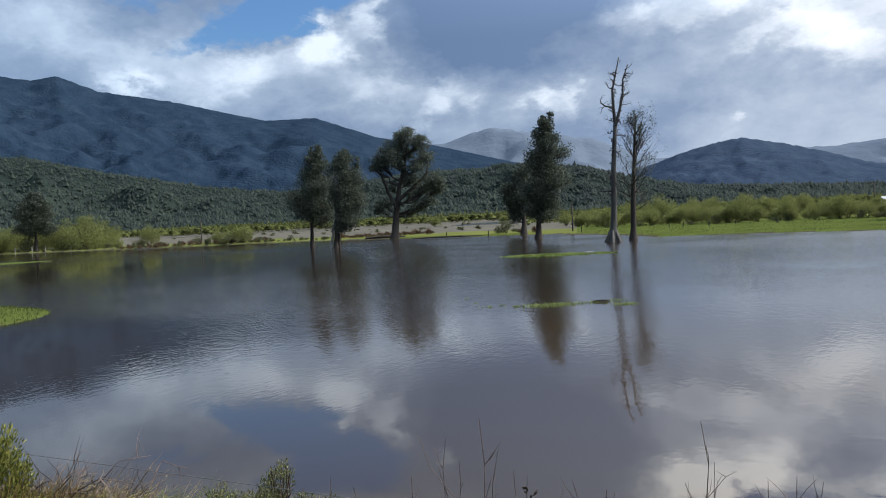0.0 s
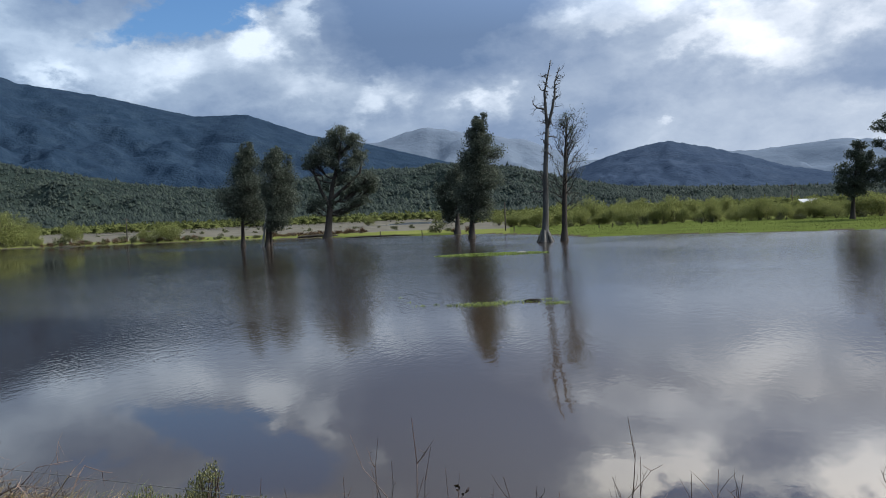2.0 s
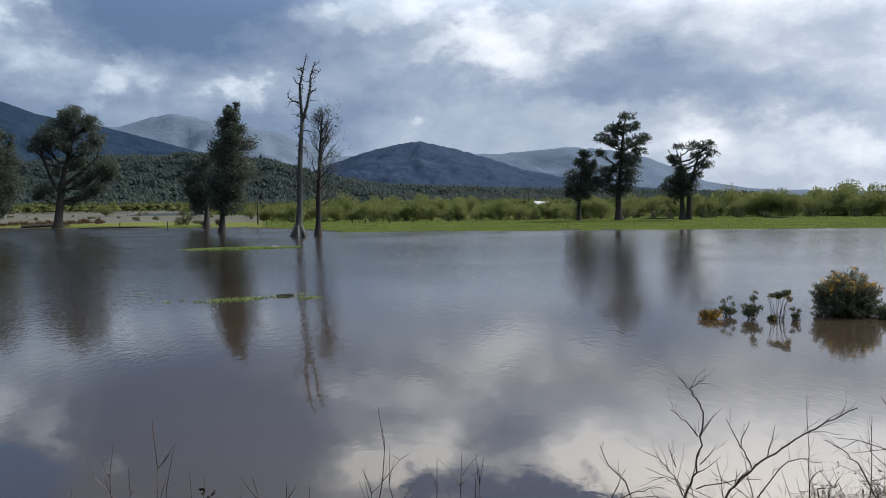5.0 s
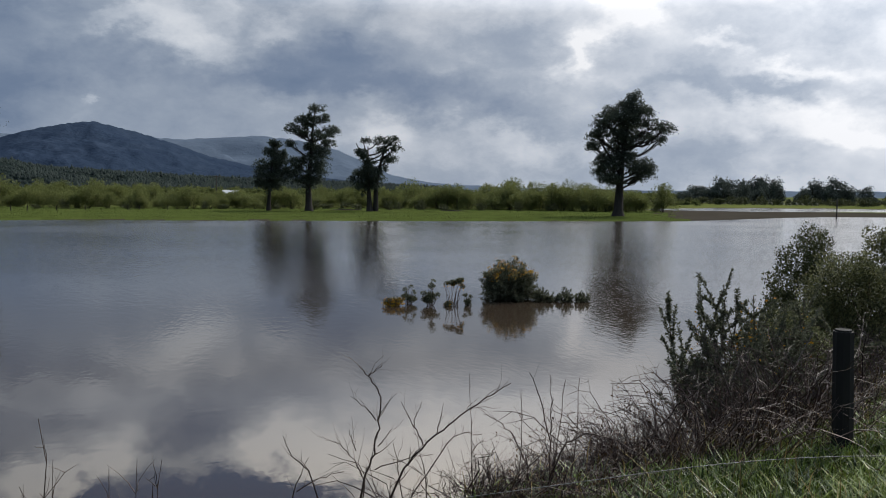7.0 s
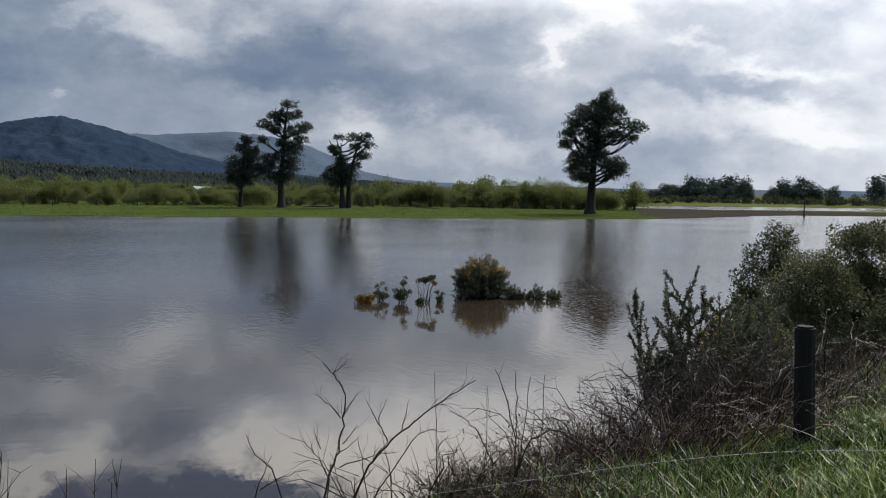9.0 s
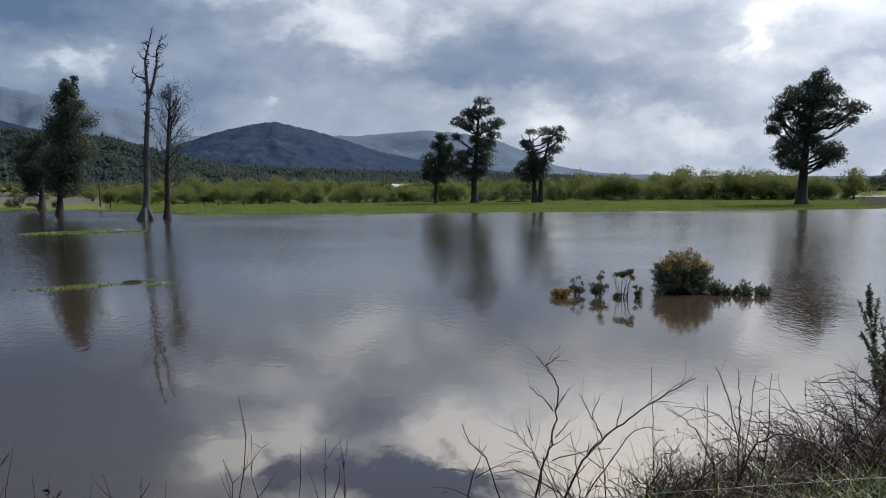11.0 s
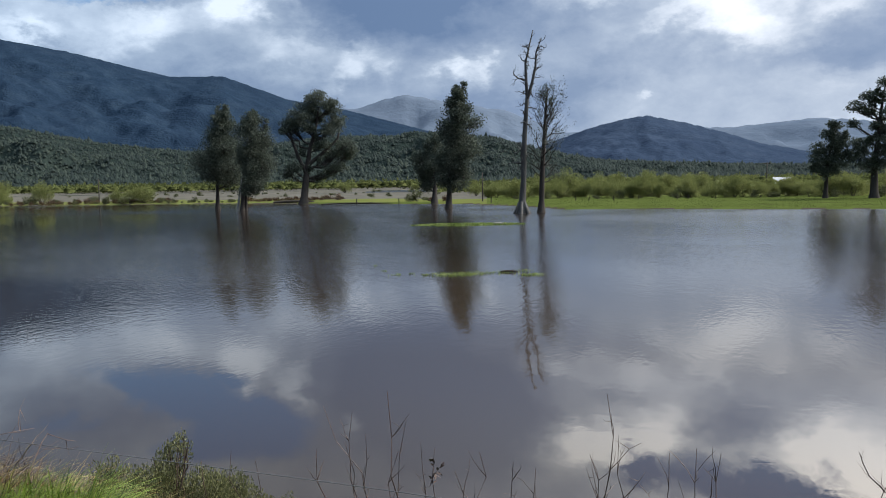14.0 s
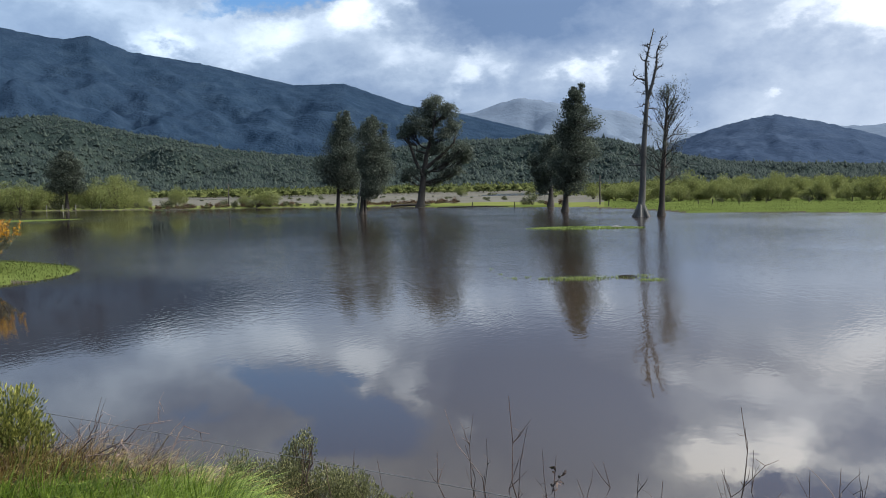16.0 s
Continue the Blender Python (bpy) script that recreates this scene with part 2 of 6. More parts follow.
def water_material():
    mt, nt, bsdf, nd, ln = nodes_of("flood water")
    co = nd("ShaderNodeTexCoord")

    def noise_of(scale, detail, stretch, rough=0.5):
        mp, n = nd("ShaderNodeMapping"), nd("ShaderNodeTexNoise")
        mp.vector_type = "TEXTURE"        # crests run across the wind
        mp.inputs["Scale"].default_value = tuple(1 / q for q in stretch)
        mp.inputs["Rotation"].default_value = (0, 0, radians(-25))
        ln(co.outputs["Object"], mp.inputs[0])
        ln(mp.outputs[0], n.inputs["Vector"])
        n.inputs["Scale"].default_value, n.inputs["Detail"].default_value, n.inputs["Roughness"].default_value = scale, detail, rough
        return n.outputs[0]

    def m(op, a, b, c=0.0, clamp=False):
        n = nd("ShaderNodeMath")
        n.operation, n.use_clamp = op, clamp
        for k, v in enumerate((a, b, c)):
            if isinstance(v, bpy.types.NodeSocket):
                ln(v, n.inputs[k])
            else:
                n.inputs[k].default_value = v
        return n.outputs[0]

    # fine wind ripples on the open water; the sheltered water by the near bank is calm
    patch = noise_of(0.05, 3, (1.0, 1.6, 1))
    sep = nd("ShaderNodeSeparateXYZ")
    ln(co.outputs["Object"], sep.inputs[0])
    out = m("POWER", m("ADD", m("MULTIPLY", sep.outputs[0], sep.outputs[0]), m("MULTIPLY", sep.outputs[1], sep.outputs[1])), 0.5)
    open_water = m("POWER", m("MULTIPLY", m("SUBTRACT", out, 13.0), 0.036, clamp=True), 1.35)
    wind = m("MULTIPLY_ADD", m("MULTIPLY", m("SUBTRACT", patch, 0.38), 3.5, clamp=True), 0.4, 0.6)
    cat = m("MULTIPLY", m("SUBTRACT", noise_of(0.33, 3, (1.0, 1.6, 1)), 0.56), 2.2, clamp=True)
    wind = m("MULTIPLY", wind, m("MAXIMUM", m("MULTIPLY_ADD", open_water, 0.975, 0.025), m("MULTIPLY", cat, 0.30)))
    far = m("MULTIPLY", m("SUBTRACT", out, 14.0), 0.012, clamp=True)
    ripples = m("ADD", m("MULTIPLY", noise_of(7.5, 2, (1.2, 0.5, 1)), 0.50), m("ADD", m("MULTIPLY", noise_of(3.4, 2, (1.2, 0.5, 1)), 0.62), m("MULTIPLY", noise_of(1.3, 2, (1.2, 0.6, 1)), m("MULTIPLY", far, 1.0))))
    # sheltered water: behind the spit, and under the far trees on that side
    for cx, cy, sx, sy, amount in ((-19.5, 29.0, 10.5, 10.0, 0.97), (-75.0, 190.0, 80.0, 60.0, 0.8), (-46.0, 95.0, 36.0, 34.0, 0.95), (-9.0, 13.0, 10.0, 8.0, 0.93)):
        u = m("MULTIPLY", m("SUBTRACT", sep.outputs[0], cx), 1 / sx)
        v = m("MULTIPLY", m("SUBTRACT", sep.outputs[1], cy), 1 / sy)
        lee = m("EXPONENT", m("MULTIPLY", m("POWER", m("MULTIPLY_ADD", u, u, m("MULTIPLY", v, v)), 1.6), -1.0), 0.0)
        wind = m("MULTIPLY", wind, m("MULTIPLY_ADD", lee, -amount, 1.0))
    height = m("MULTIPLY", ripples, wind)
    height = m("ADD", height, m("MULTIPLY", noise_of(0.25, 2, (1, 1.5, 1)), 0.06))
    b = nd("ShaderNodeBump")
    b.inputs["Strength"].default_value, b.inputs["Distance"].default_value, b.inputs["Filter Width"].default_value = 1.0, WATER_RIPPLE, 0.12
    ln(height, b.inputs["Height"])
    ln(b.outputs[0], bsdf.inputs["Normal"])
    silt = nd("ShaderNodeValToRGB")
    ln(noise_of(0.03, 3, (1, 1, 1)), silt.inputs[0])
    silt.color_ramp.elements[0].color = (0.015, 0.0112, 0.0087, 1)
    silt.color_ramp.elements[1].color = (0.024, 0.0182, 0.0142, 1)
    # browner within 48 m of the road's edge, except on the left
    brown_zone = m("MULTIPLY", m("MULTIPLY", m("SUBTRACT", 48.0, out), 0.035, clamp=True), m("MULTIPLY", m("ADD", sep.outputs[0], 10.0), 0.07, clamp=True))
    mud = nd("ShaderNodeMix")
    mud.data_type = "RGBA"
    ln(brown_zone, mud.inputs[0])
    ln(silt.outputs[0], mud.inputs[6])
    mud.inputs[7].default_value = (0.037, 0.0262, 0.0182, 1)
    ln(mud.outputs[2], bsdf.inputs["Base Color"])
    ln(m("MULTIPLY_ADD", wind, m("MULTIPLY_ADD", far, WATER_ROUGH, 0.05), 0.012), bsdf.inputs["Roughness"])
    bsdf.inputs["IOR"].default_value = 1.45
    return mt


WATER_RIPPLE, WATER_ROUGH = 0.029, 0.12
M_WATER = water_material()
M_BANK = surface("bank turf and soil", [(0.022, 0.02, 0.011), (0.035, 0.042, 0.012), (0.06, 0.07, 0.02)], 3.0, 0.95, 0.05, spec=0.0)
M_PASTURE = surface("wet pasture", [(0.034, 0.040, 0.014), (0.054, 0.070, 0.018), (0.080, 0.094, 0.028)], 1.2, 0.95, 0.08, spec=0.0)
M_GRAVEL = surface("river gravel", [(0.046, 0.043, 0.035), (0.080, 0.075, 0.063), (0.125, 0.118, 0.100)], 0.35, 0.95, 0.06, spec=0.0)
M_PLAIN = surface("scrubby plain", [(0.05, 0.06, 0.02), (0.09, 0.10, 0.03), (0.13, 0.13, 0.05)], 0.08, 0.95, 0.3, spec=0.0)
M_MUD = surface("lake bed mud", [(0.03, 0.026, 0.02), (0.06, 0.052, 0.042)], 0.6, 0.8, 0.03, spec=0.0)
# two greens of grass: darker on the verge by the fence, lighter elsewhere
M_GRASS = surface("coarse verge grass blades, darker green", [(0.011, 0.023, 0.004), (0.056, 0.092, 0.011), (0.19, 0.24, 0.045)], 2.0, 0.36, island=True, leafy=0.25, spec=0.32)
M_LUSH = surface("spring grass blades, lighter green", [(0.022, 0.046, 0.005), (0.078, 0.128, 0.013), (0.22, 0.28, 0.05)], 2.0, 0.45, island=True, leafy=0.22, spec=0.3)
M_FRESH = surface("young shrub foliage", [(0.045, 0.055, 0.012), (0.125, 0.135, 0.026), (0.27, 0.26, 0.07)], 1.5, 0.55, island=True, leafy=0.35, spec=0.4)
M_DRY = surface("dry grass stalks", [(0.09, 0.058, 0.020), (0.21, 0.148, 0.052), (0.38, 0.29, 0.125)], 4.0, 0.8, island=True, leafy=0.2)
M_CANE = surface("bare bramble canes", [(0.020, 0.010, 0.0075), (0.044, 0.023, 0.017), (0.10, 0.063, 0.048)], 9.0, 0.55, 0.002, island=True, spec=0.35)
M_CONIFER = surface("dark conifer foliage", [(0.036, 0.046, 0.036), (0.056, 0.068, 0.052), (0.084, 0.097, 0.073)], 0.6, 0.8, island=True, leafy=0.42, spec=0.2)
M_BROADLEAF = surface("dark broadleaf foliage", [(0.038, 0.048, 0.038), (0.059, 0.072, 0.055), (0.088, 0.102, 0.076)], 0.6, 0.7, island=True, leafy=0.42, spec=0.3)
M_WILLOW = surface("spring willow foliage", [(0.085, 0.098, 0.032), (0.135, 0.150, 0.046), (0.195, 0.203, 0.072)], 0.25, 0.7, island=True, leafy=0.42, spec=0.15)
M_THICKET = surface("far willow thicket", [(0.062, 0.072, 0.026), (0.080, 0.091, 0.033), (0.103, 0.111, 0.042)], 0.03, 0.95, leafy=0.4, spec=0.0)
# leaf colour lifted towards blue-grey to include haze before the shelter belt
M_FARTREE = surface("far tree foliage with haze colour", [(0.045, 0.058, 0.052), (0.070, 0.084, 0.074), (0.100, 0.115, 0.096)], 0.3, 0.9, island=True, leafy=0.25, spec=0.1)
M_OLIVE = surface("olive shrub foliage", [(0.040, 0.045, 0.018), (0.098, 0.103, 0.040), (0.22, 0.215, 0.10)], 0.8, 0.6, island=True, leafy=0.3, spec=0.4)
M_FIELD = surface("paddock grass blades", [(0.034, 0.044, 0.013), (0.056, 0.072, 0.018), (0.092, 0.104, 0.034)], 0.3, 0.9, island=True, leafy=0.42, spec=0.05)
M_SCRUB = surface("dull green scrub foliage", [(0.030, 0.036, 0.014), (0.060, 0.068, 0.024), (0.105, 0.108, 0.045)], 0.8, 0.75, island=True, leafy=0.2, spec=0.3)
M_GORSE = surface("spiny gorse shoots", [(0.044, 0.050, 0.032), (0.084, 0.090, 0.056), (0.145, 0.148, 0.098)], 0.8, 0.7, island=True, leafy=0.42, spec=0.3)
M_RUST = surface("rusty dead foliage", [(0.035, 0.020, 0.010), (0.075, 0.042, 0.020), (0.13, 0.08, 0.04)], 0.8, 0.85, island=True, leafy=0.1)
M_BARK = surface("dark bark", [(0.020, 0.017, 0.015), (0.036, 0.031, 0.028), (0.060, 0.053, 0.047)], 2.5, 0.95, 0.03, stretch=(1, 1, 0.25), spec=0.08)
M_SILVER = surface("weathered dead wood", [(0.020, 0.019, 0.018), (0.048, 0.046, 0.043), (0.12, 0.115, 0.108)], 3.0, 0.9, 0.05, stretch=(1, 1, 0.2))
M_PALE = surface("pale bark", [(0.09, 0.08, 0.07), (0.22, 0.21, 0.19), (0.40, 0.38, 0.35)], 2.0, 0.85, 0.02, stretch=(1, 1, 0.3))
M_FLOWER = surface("gorse flowers", [(0.26, 0.11, 0.008), (0.40, 0.20, 0.012), (0.50, 0.30, 0.02)], 3.0, 0.7, island=True, leafy=0.25)
M_POST = surface("tarred timber post", [(0.012, 0.011, 0.010), (0.026, 0.023, 0.020)], 6.0, 0.95, 0.008, stretch=(1, 1, 0.15))
M_WIRE = surface("galvanised wire", [(0.09, 0.09, 0.09), (0.16, 0.16, 0.16)], 20, 0.5, metal=0.5)
M_FOREST = surface("native forest canopy", [(0.0108, 0.0165, 0.0155), (0.016, 0.0230, 0.0205), (0.026, 0.0340, 0.027)], 0.012, 0.95, island=True, spec=0.1)
M_HILL = surface("forested hillside", [(0.0108, 0.0165, 0.0155), (0.016, 0.0230, 0.0205), (0.026, 0.0340, 0.027)], 0.03, 1.0, 2.5, 0.12, spec=0.0)
# distance haze is put into this range's base colour as blue
M_RANGE = surface("bush-clad range with haze colour", [(0.0075, 0.015, 0.027), (0.0135, 0.024, 0.041), (0.022, 0.036, 0.054)], 0.10, 1.0, 3.6, 0.13, spec=0.0)
# bush tinted paler and bluer: the haze in front is part of the colour
M_ROUND = surface("round hill bush with haze colour", [(0.016, 0.025, 0.045), (0.025, 0.037, 0.060), (0.037, 0.051, 0.076)], 0.05, 1.0, 3.0, 0.07, spec=0.0)
# pale blue-grey holds the thick haze over the farthest hills
M_FAR = surface("farthest range with haze colour", [(0.072, 0.092, 0.124), (0.096, 0.118, 0.152)], 0.006, 1.0, 6.0, 0.02, spec=0.0)
M_WHITE = surface("white painted boards", [(0.6, 0.6, 0.58), (0.8, 0.8, 0.78)], 1.5, 0.7)
M_ROOF = surface("grey roofing iron", [(0.22, 0.23, 0.24), (0.32, 0.33, 0.34)], 2.0, 0.5)

# ---- mesh tools ----
rng = np.random.default_rng(7)


def place(az, d, z=0.0):
    return Vector((d * math.sin(radians(az)), d * math.cos(radians(az)), z))


def mesh_of(name, verts, faces, material, smooth=False):
    me = bpy.data.meshes.new(name)
    me.from_pydata(np.asarray(verts).tolist() if not isinstance(verts, list) else verts, [], faces if isinstance(faces, list) else faces.tolist())
    me.materials.append(material)
    if smooth:
        me.polygons.foreach_set("use_smooth", [True] * len(me.polygons))
    me.update()
    return me


def part(name, data, material, parent, label="", smooth=False, kind=""):
    """Links (verts, faces) as one mesh object under a thing or a part."""
    ob = new(name, mesh_of(name, data[0], data[1], material, smooth))
    ob.parent = parent
    return tagged(ob, label=label, kind=kind)


def thing(name, where, turn, label, category, group="", scale=1.0):
    ob = new(name)
    ob.empty_display_size = 0.2
    ob.matrix_world = Matrix.Translation(where) @ Matrix.Rotation(radians(turn), 4, "Z") @ Matrix.Scale(scale, 4)
    return tagged(ob, label=label, category=category, group=group)


def stuff(name, data, material, label, category, smooth=False):
    ob = new(name, mesh_of(name, data[0], data[1], material, smooth))
    return tagged(ob, label=label, category=category, kind="stuff")


class Tubes:
    """Tapered round limbs along bent lines, gathered into one mesh."""

    def __init__(self, sides=5):
        self.v, self.f, self.sides = [], [], sides

    def add(self, line, radii, sides=None):
        sides = sides or self.sides
        line = [Vector(p) for p in line]
        start = len(self.v)
        ref = Vector((0.31, 0.17, 0.93)).normalized()
        for k, p in enumerate(line):
            way = (line[min(k + 1, len(line) - 1)] - line[max(k - 1, 0)]).normalized()
            side = way.cross(ref)
            if side.length < 0.15:
                side = way.cross(Vector((1, 0, 0)))
            side.normalize()
            other = way.cross(side)
            r = radii[k] if not isinstance(radii, (int, float)) else radii
            for s in range(sides):
                a = math.tau * s / sides
                self.v.append(tuple(p + (side * math.cos(a) + other * math.sin(a)) * r))
        for k in range(len(line) - 1):
            for s in range(sides):
                a, b = start + k * sides + s, start + k * sides + (s + 1) % sides
                self.f.append((a, b, b + sides, a + sides))
        self.f.append(tuple(start + (len(line) - 1) * sides + s for s in range(sides)))

    def grow(self, p, way, length, r, steps, wobble, lift=0.0, tip=0.25):
        """A crooked limb; returns its line and radii."""
        line, radii, p, way = [Vector(p)], [r], Vector(p), Vector(way).normalized()
        for k in range(steps):
            way = (way + Vector(rng.normal(0, wobble, 3)) + Vector((0, 0, lift))).normalized()
            p = p + way * (length / steps)
            line.append(p.copy())
            radii.append(r * (1 - (1 - tip) * (k + 1) / steps))
        self.add(line, radii)
        return line, radii

    def data(self):
        return self.v, self.f


def leaves(points, length, width, droop=0.0, spread=1.0, jitter=0.35, ways=None, tri=False):
    """A small leaf spray at each point: one quad, or one triangle for foliage far off."""
    pts = np.asarray(points, float)
    n = len(pts)
    if n == 0:
        return np.zeros((0, 3)), np.zeros((0, 4), int)
    way = rng.normal(0, 1, (n, 3)) if ways is None else np.asarray(ways) + rng.normal(0, spread * 0.5, (n, 3))
    way[:, 2] -= droop
    way /= np.linalg.norm(way, axis=1)[:, None] + 1e-9
    side = np.cross(way, rng.normal(0, 1, (n, 3)))
    side /= np.linalg.norm(side, axis=1)[:, None] + 1e-9
    ln = (length * rng.uniform(1 - jitter, 1 + jitter, n))[:, None]
    wd = (width * rng.uniform(1 - jitter, 1 + jitter, n))[:, None]
    if tri:
        v = np.stack([pts - side * wd * 0.3, pts + way * ln * 0.6 + side * wd * 0.7, pts + way * ln - side * wd * 0.3], 1).reshape(-1, 3)
        return v, np.arange(3 * n).reshape(n, 3)
    v = np.stack([pts, pts + way * ln * 0.5 + side * wd * 0.5, pts + way * ln, pts + way * ln * 0.5 - side * wd * 0.5], 1).reshape(-1, 3)
    return v, np.arange(4 * n).reshape(n, 4)


def in_pad(centre, radii, n, hollow=0.35):
    """Points in an ellipsoid, thicker towards its skin."""
    out = rng.normal(0, 1, (int(n), 3))
    out /= np.linalg.norm(out, axis=1)[:, None]
    out *= (rng.uniform(hollow ** 3, 1, len(out)) ** (1 / 3))[:, None]
    p = np.asarray(centre) + out * np.asarray(radii)
    return p

# ---- ground, water and hills ----


def table(pairs):
    xs, ys = [p[0] for p in pairs], [p[1] for p in pairs]
    return lambda a: float(np.interp(a, xs, ys))


def smooth01(t):
    t = min(1.0, max(0.0, t))
    return t * t * (3 - 2 * t)


bank_flat = table([(-180, 60), (-90, 40), (-62, 8), (-40, 6.4), (-30, 5.6), (-17, 5.0), (-11, 4.0), (-5, 2.8), (41, 2.6), (43.5, 3.2), (47, 5.0), (51, 5.6), (62, 6.4), (72, 8.5), (80, 14), (88, 40), (120, 60)])
bank_top = table([(-180, 2.4), (-60, 2.3), (-30, 2.12), (-17, 1.95), (-10, 1.95), (0, 2.3), (40, 2.3), (50, 1.9), (65, 1.95), (72, 1.92), (78, 2.1), (90, 2.3), (180, 2.4)])
near_shore = table([(-180, 400), (-90, 200), (-62, 16), (-40, 11), (-30, 9.2), (-16, 8.2), (0, 7.8), (40, 7.8), (52, 8.6), (62, 10.5), (70, 14), (76, 24), (82, 60), (88, 160), (120, 400), (180, 400)])
far_shore = table([(-180, 200), (-60, 260), (-30, 248), (-20, 210), (-12, 200), (-6, 182), (-3, 168), (4, 153), (8, 148), (12, 128), (15, 113), (27, 109), (44, 111), (57, 122), (61, 128), (64, 140), (68, 164), (70, 174), (75, 185), (90, 195), (180, 220)])


def ground_height(az, r):
    """Height over the flood water at an angle and distance from the road's edge, and the kind of ground there."""
    p = place(az, r)
    n = noise.noise(p * 0.07) * 0.6 + noise.noise(p * 0.25) * 0.4
    flat, top, shore, far = bank_flat(az), bank_top(az), near_shore(az), far_shore(az)
    top = 2.3 + (top - 2.3) * smooth01((r - 0.5) / 3.0)        # level by the road
    if r < shore + 6 and r < far - 20:
        if r <= flat:
            return top + 0.10 * n + 0.35 * smooth01((abs(az) - 92) / 25) * smooth01((r - 0.5) / 4.0), 0
        k = (r - flat) / (shore - flat)
        return (top + 0.10 * n) * (1 - k) - 0.02 - 0.5 * max(0, k - 1), 0
    # the grassy spit on one side, two wet strips of turf
    q = place(-37, 49)
    e = ((p - q).x / 9.0) ** 2 + ((p - q).y / 8.0) ** 2
    if e < 2.2:
        z = 0.75 * (1 - e) + 0.06 * n
        if z > -0.25:
            return z, 1
    strip = 1 - ((az - 8.4) / 4.2) ** 2 - ((r - 76 + 0.5 * n) / 2.2) ** 2
    if strip > -0.5:
        return 0.05 * strip + 0.03 * n, 1
    strip = 1 - ((az + 30.5) / 4.4) ** 2 - ((r - 150) / 5.0) ** 2
    if strip > -0.5:
        return 0.10 * strip, 1
    d = r - far - 2.0 * n
    if d < 0:
        return max(-0.8, 0.06 * d), 4
    z = 0.16 * smooth01(d / 3.0) + 0.20 * smooth01(d / 40) + 0.05 * n
    kind = 1
    if az > 57.6:
        if np.interp(az, (57.6, 65.4, 75, 90), (221, 215, 249, 260)) + 2 * n < r < np.interp(az, (57.6, 61, 65.4, 75, 90), (223, 252, 276, 308, 330)) + 4 * n:
            return -0.15, 4
        if az > 60.3 + 3.0 * n - 0.03 * (r - 140):
            kind = 4 if r < 225 else 3
            z = min(z, 0.06)
        elif r > 190:
            kind = 3
    elif az > 9:
        kind = 1 if d < 70 else 3
    else:
        kind = 2 if d > 34 + 18 * n else 3
        if -4 < az < 6 and d < 9:
            kind = 1
        if r > 900 + 150 * n:
            kind = 3
        if kind == 2:
            wet = noise.noise(Vector((p.x * 0.006, p.y * 0.018, 3.1)))
            if wet > 0.12 and r < 700:
                z = -0.12
    return z, kind


def make_ground():
    azs = list(np.arange(-180, -50, 5.0)) + list(np.arange(-50, 95, 0.5)) + list(np.arange(95, 180, 5.0))
    rs = list(np.arange(0.6, 20, 0.4)) + list(np.arange(20, 100, 2.5)) + list(np.arange(100, 260, 1.6)) + list(np.geomspace(260, 4950, 60))
    verts, faces, kinds = [(0, 0, ground_height(0, 0.5)[0])], [], []
    table_k = []
    for az in azs:
        row = []
        for r in rs:
            z, k = ground_height(az, r)
            verts.append(tuple(place(az, r, z)))
            row.append(k)
        table_k.append(row)
    nr, na = len(rs), len(azs)
    for i in range(na):
        j = (i + 1) % na
        faces.append((0, 1 + i * nr, 1 + j * nr))
        kinds.append(0)
        for k in range(nr - 1):
            faces.append((1 + i * nr + k, 1 + i * nr + k + 1, 1 + j * nr + k + 1, 1 + j * nr + k))
            kinds.append(table_k[i][k])
    me = mesh_of("ground", verts, faces, M_BANK, True)
    for mt in (M_PASTURE, M_GRAVEL, M_PLAIN, M_MUD):
        me.materials.append(mt)
    me.polygons.foreach_set("material_index", kinds)
    ob = tagged(new("ground", me), "grassy bank, flooded paddock bed, river gravel and scrubby plain", "ground", kind="structure")
    # faces look up
    bm = bmesh.new()
    bm.from_mesh(me)
    bmesh.ops.recalc_face_normals(bm, faces=bm.faces)
    if sum(f.normal.z for f in bm.faces) < 0:
        bmesh.ops.reverse_faces(bm, faces=bm.faces)
    bm.to_mesh(me)
    bm.free()
    return ob


make_ground()


def make_water():
    verts, faces = [(0, 0, 0)], []
    for r in (30, 120, 400, 760):
        for k in range(64):
            verts.append(tuple(place(k * 360 / 64, r)))
    for k in range(64):
        faces.append((0, 1 + (k + 1) % 64, 1 + k))
        for s in range(3):
            a, b = 1 + s * 64 + k, 1 + s * 64 + (k + 1) % 64
            faces.append((a, b, b + 64, a + 64))
    ob = new("water", mesh_of("water", verts, faces, M_WATER))
    return tagged(ob, "calm brown flood water mirroring clouds, rippled in patches", "water", kind="structure")


make_water()


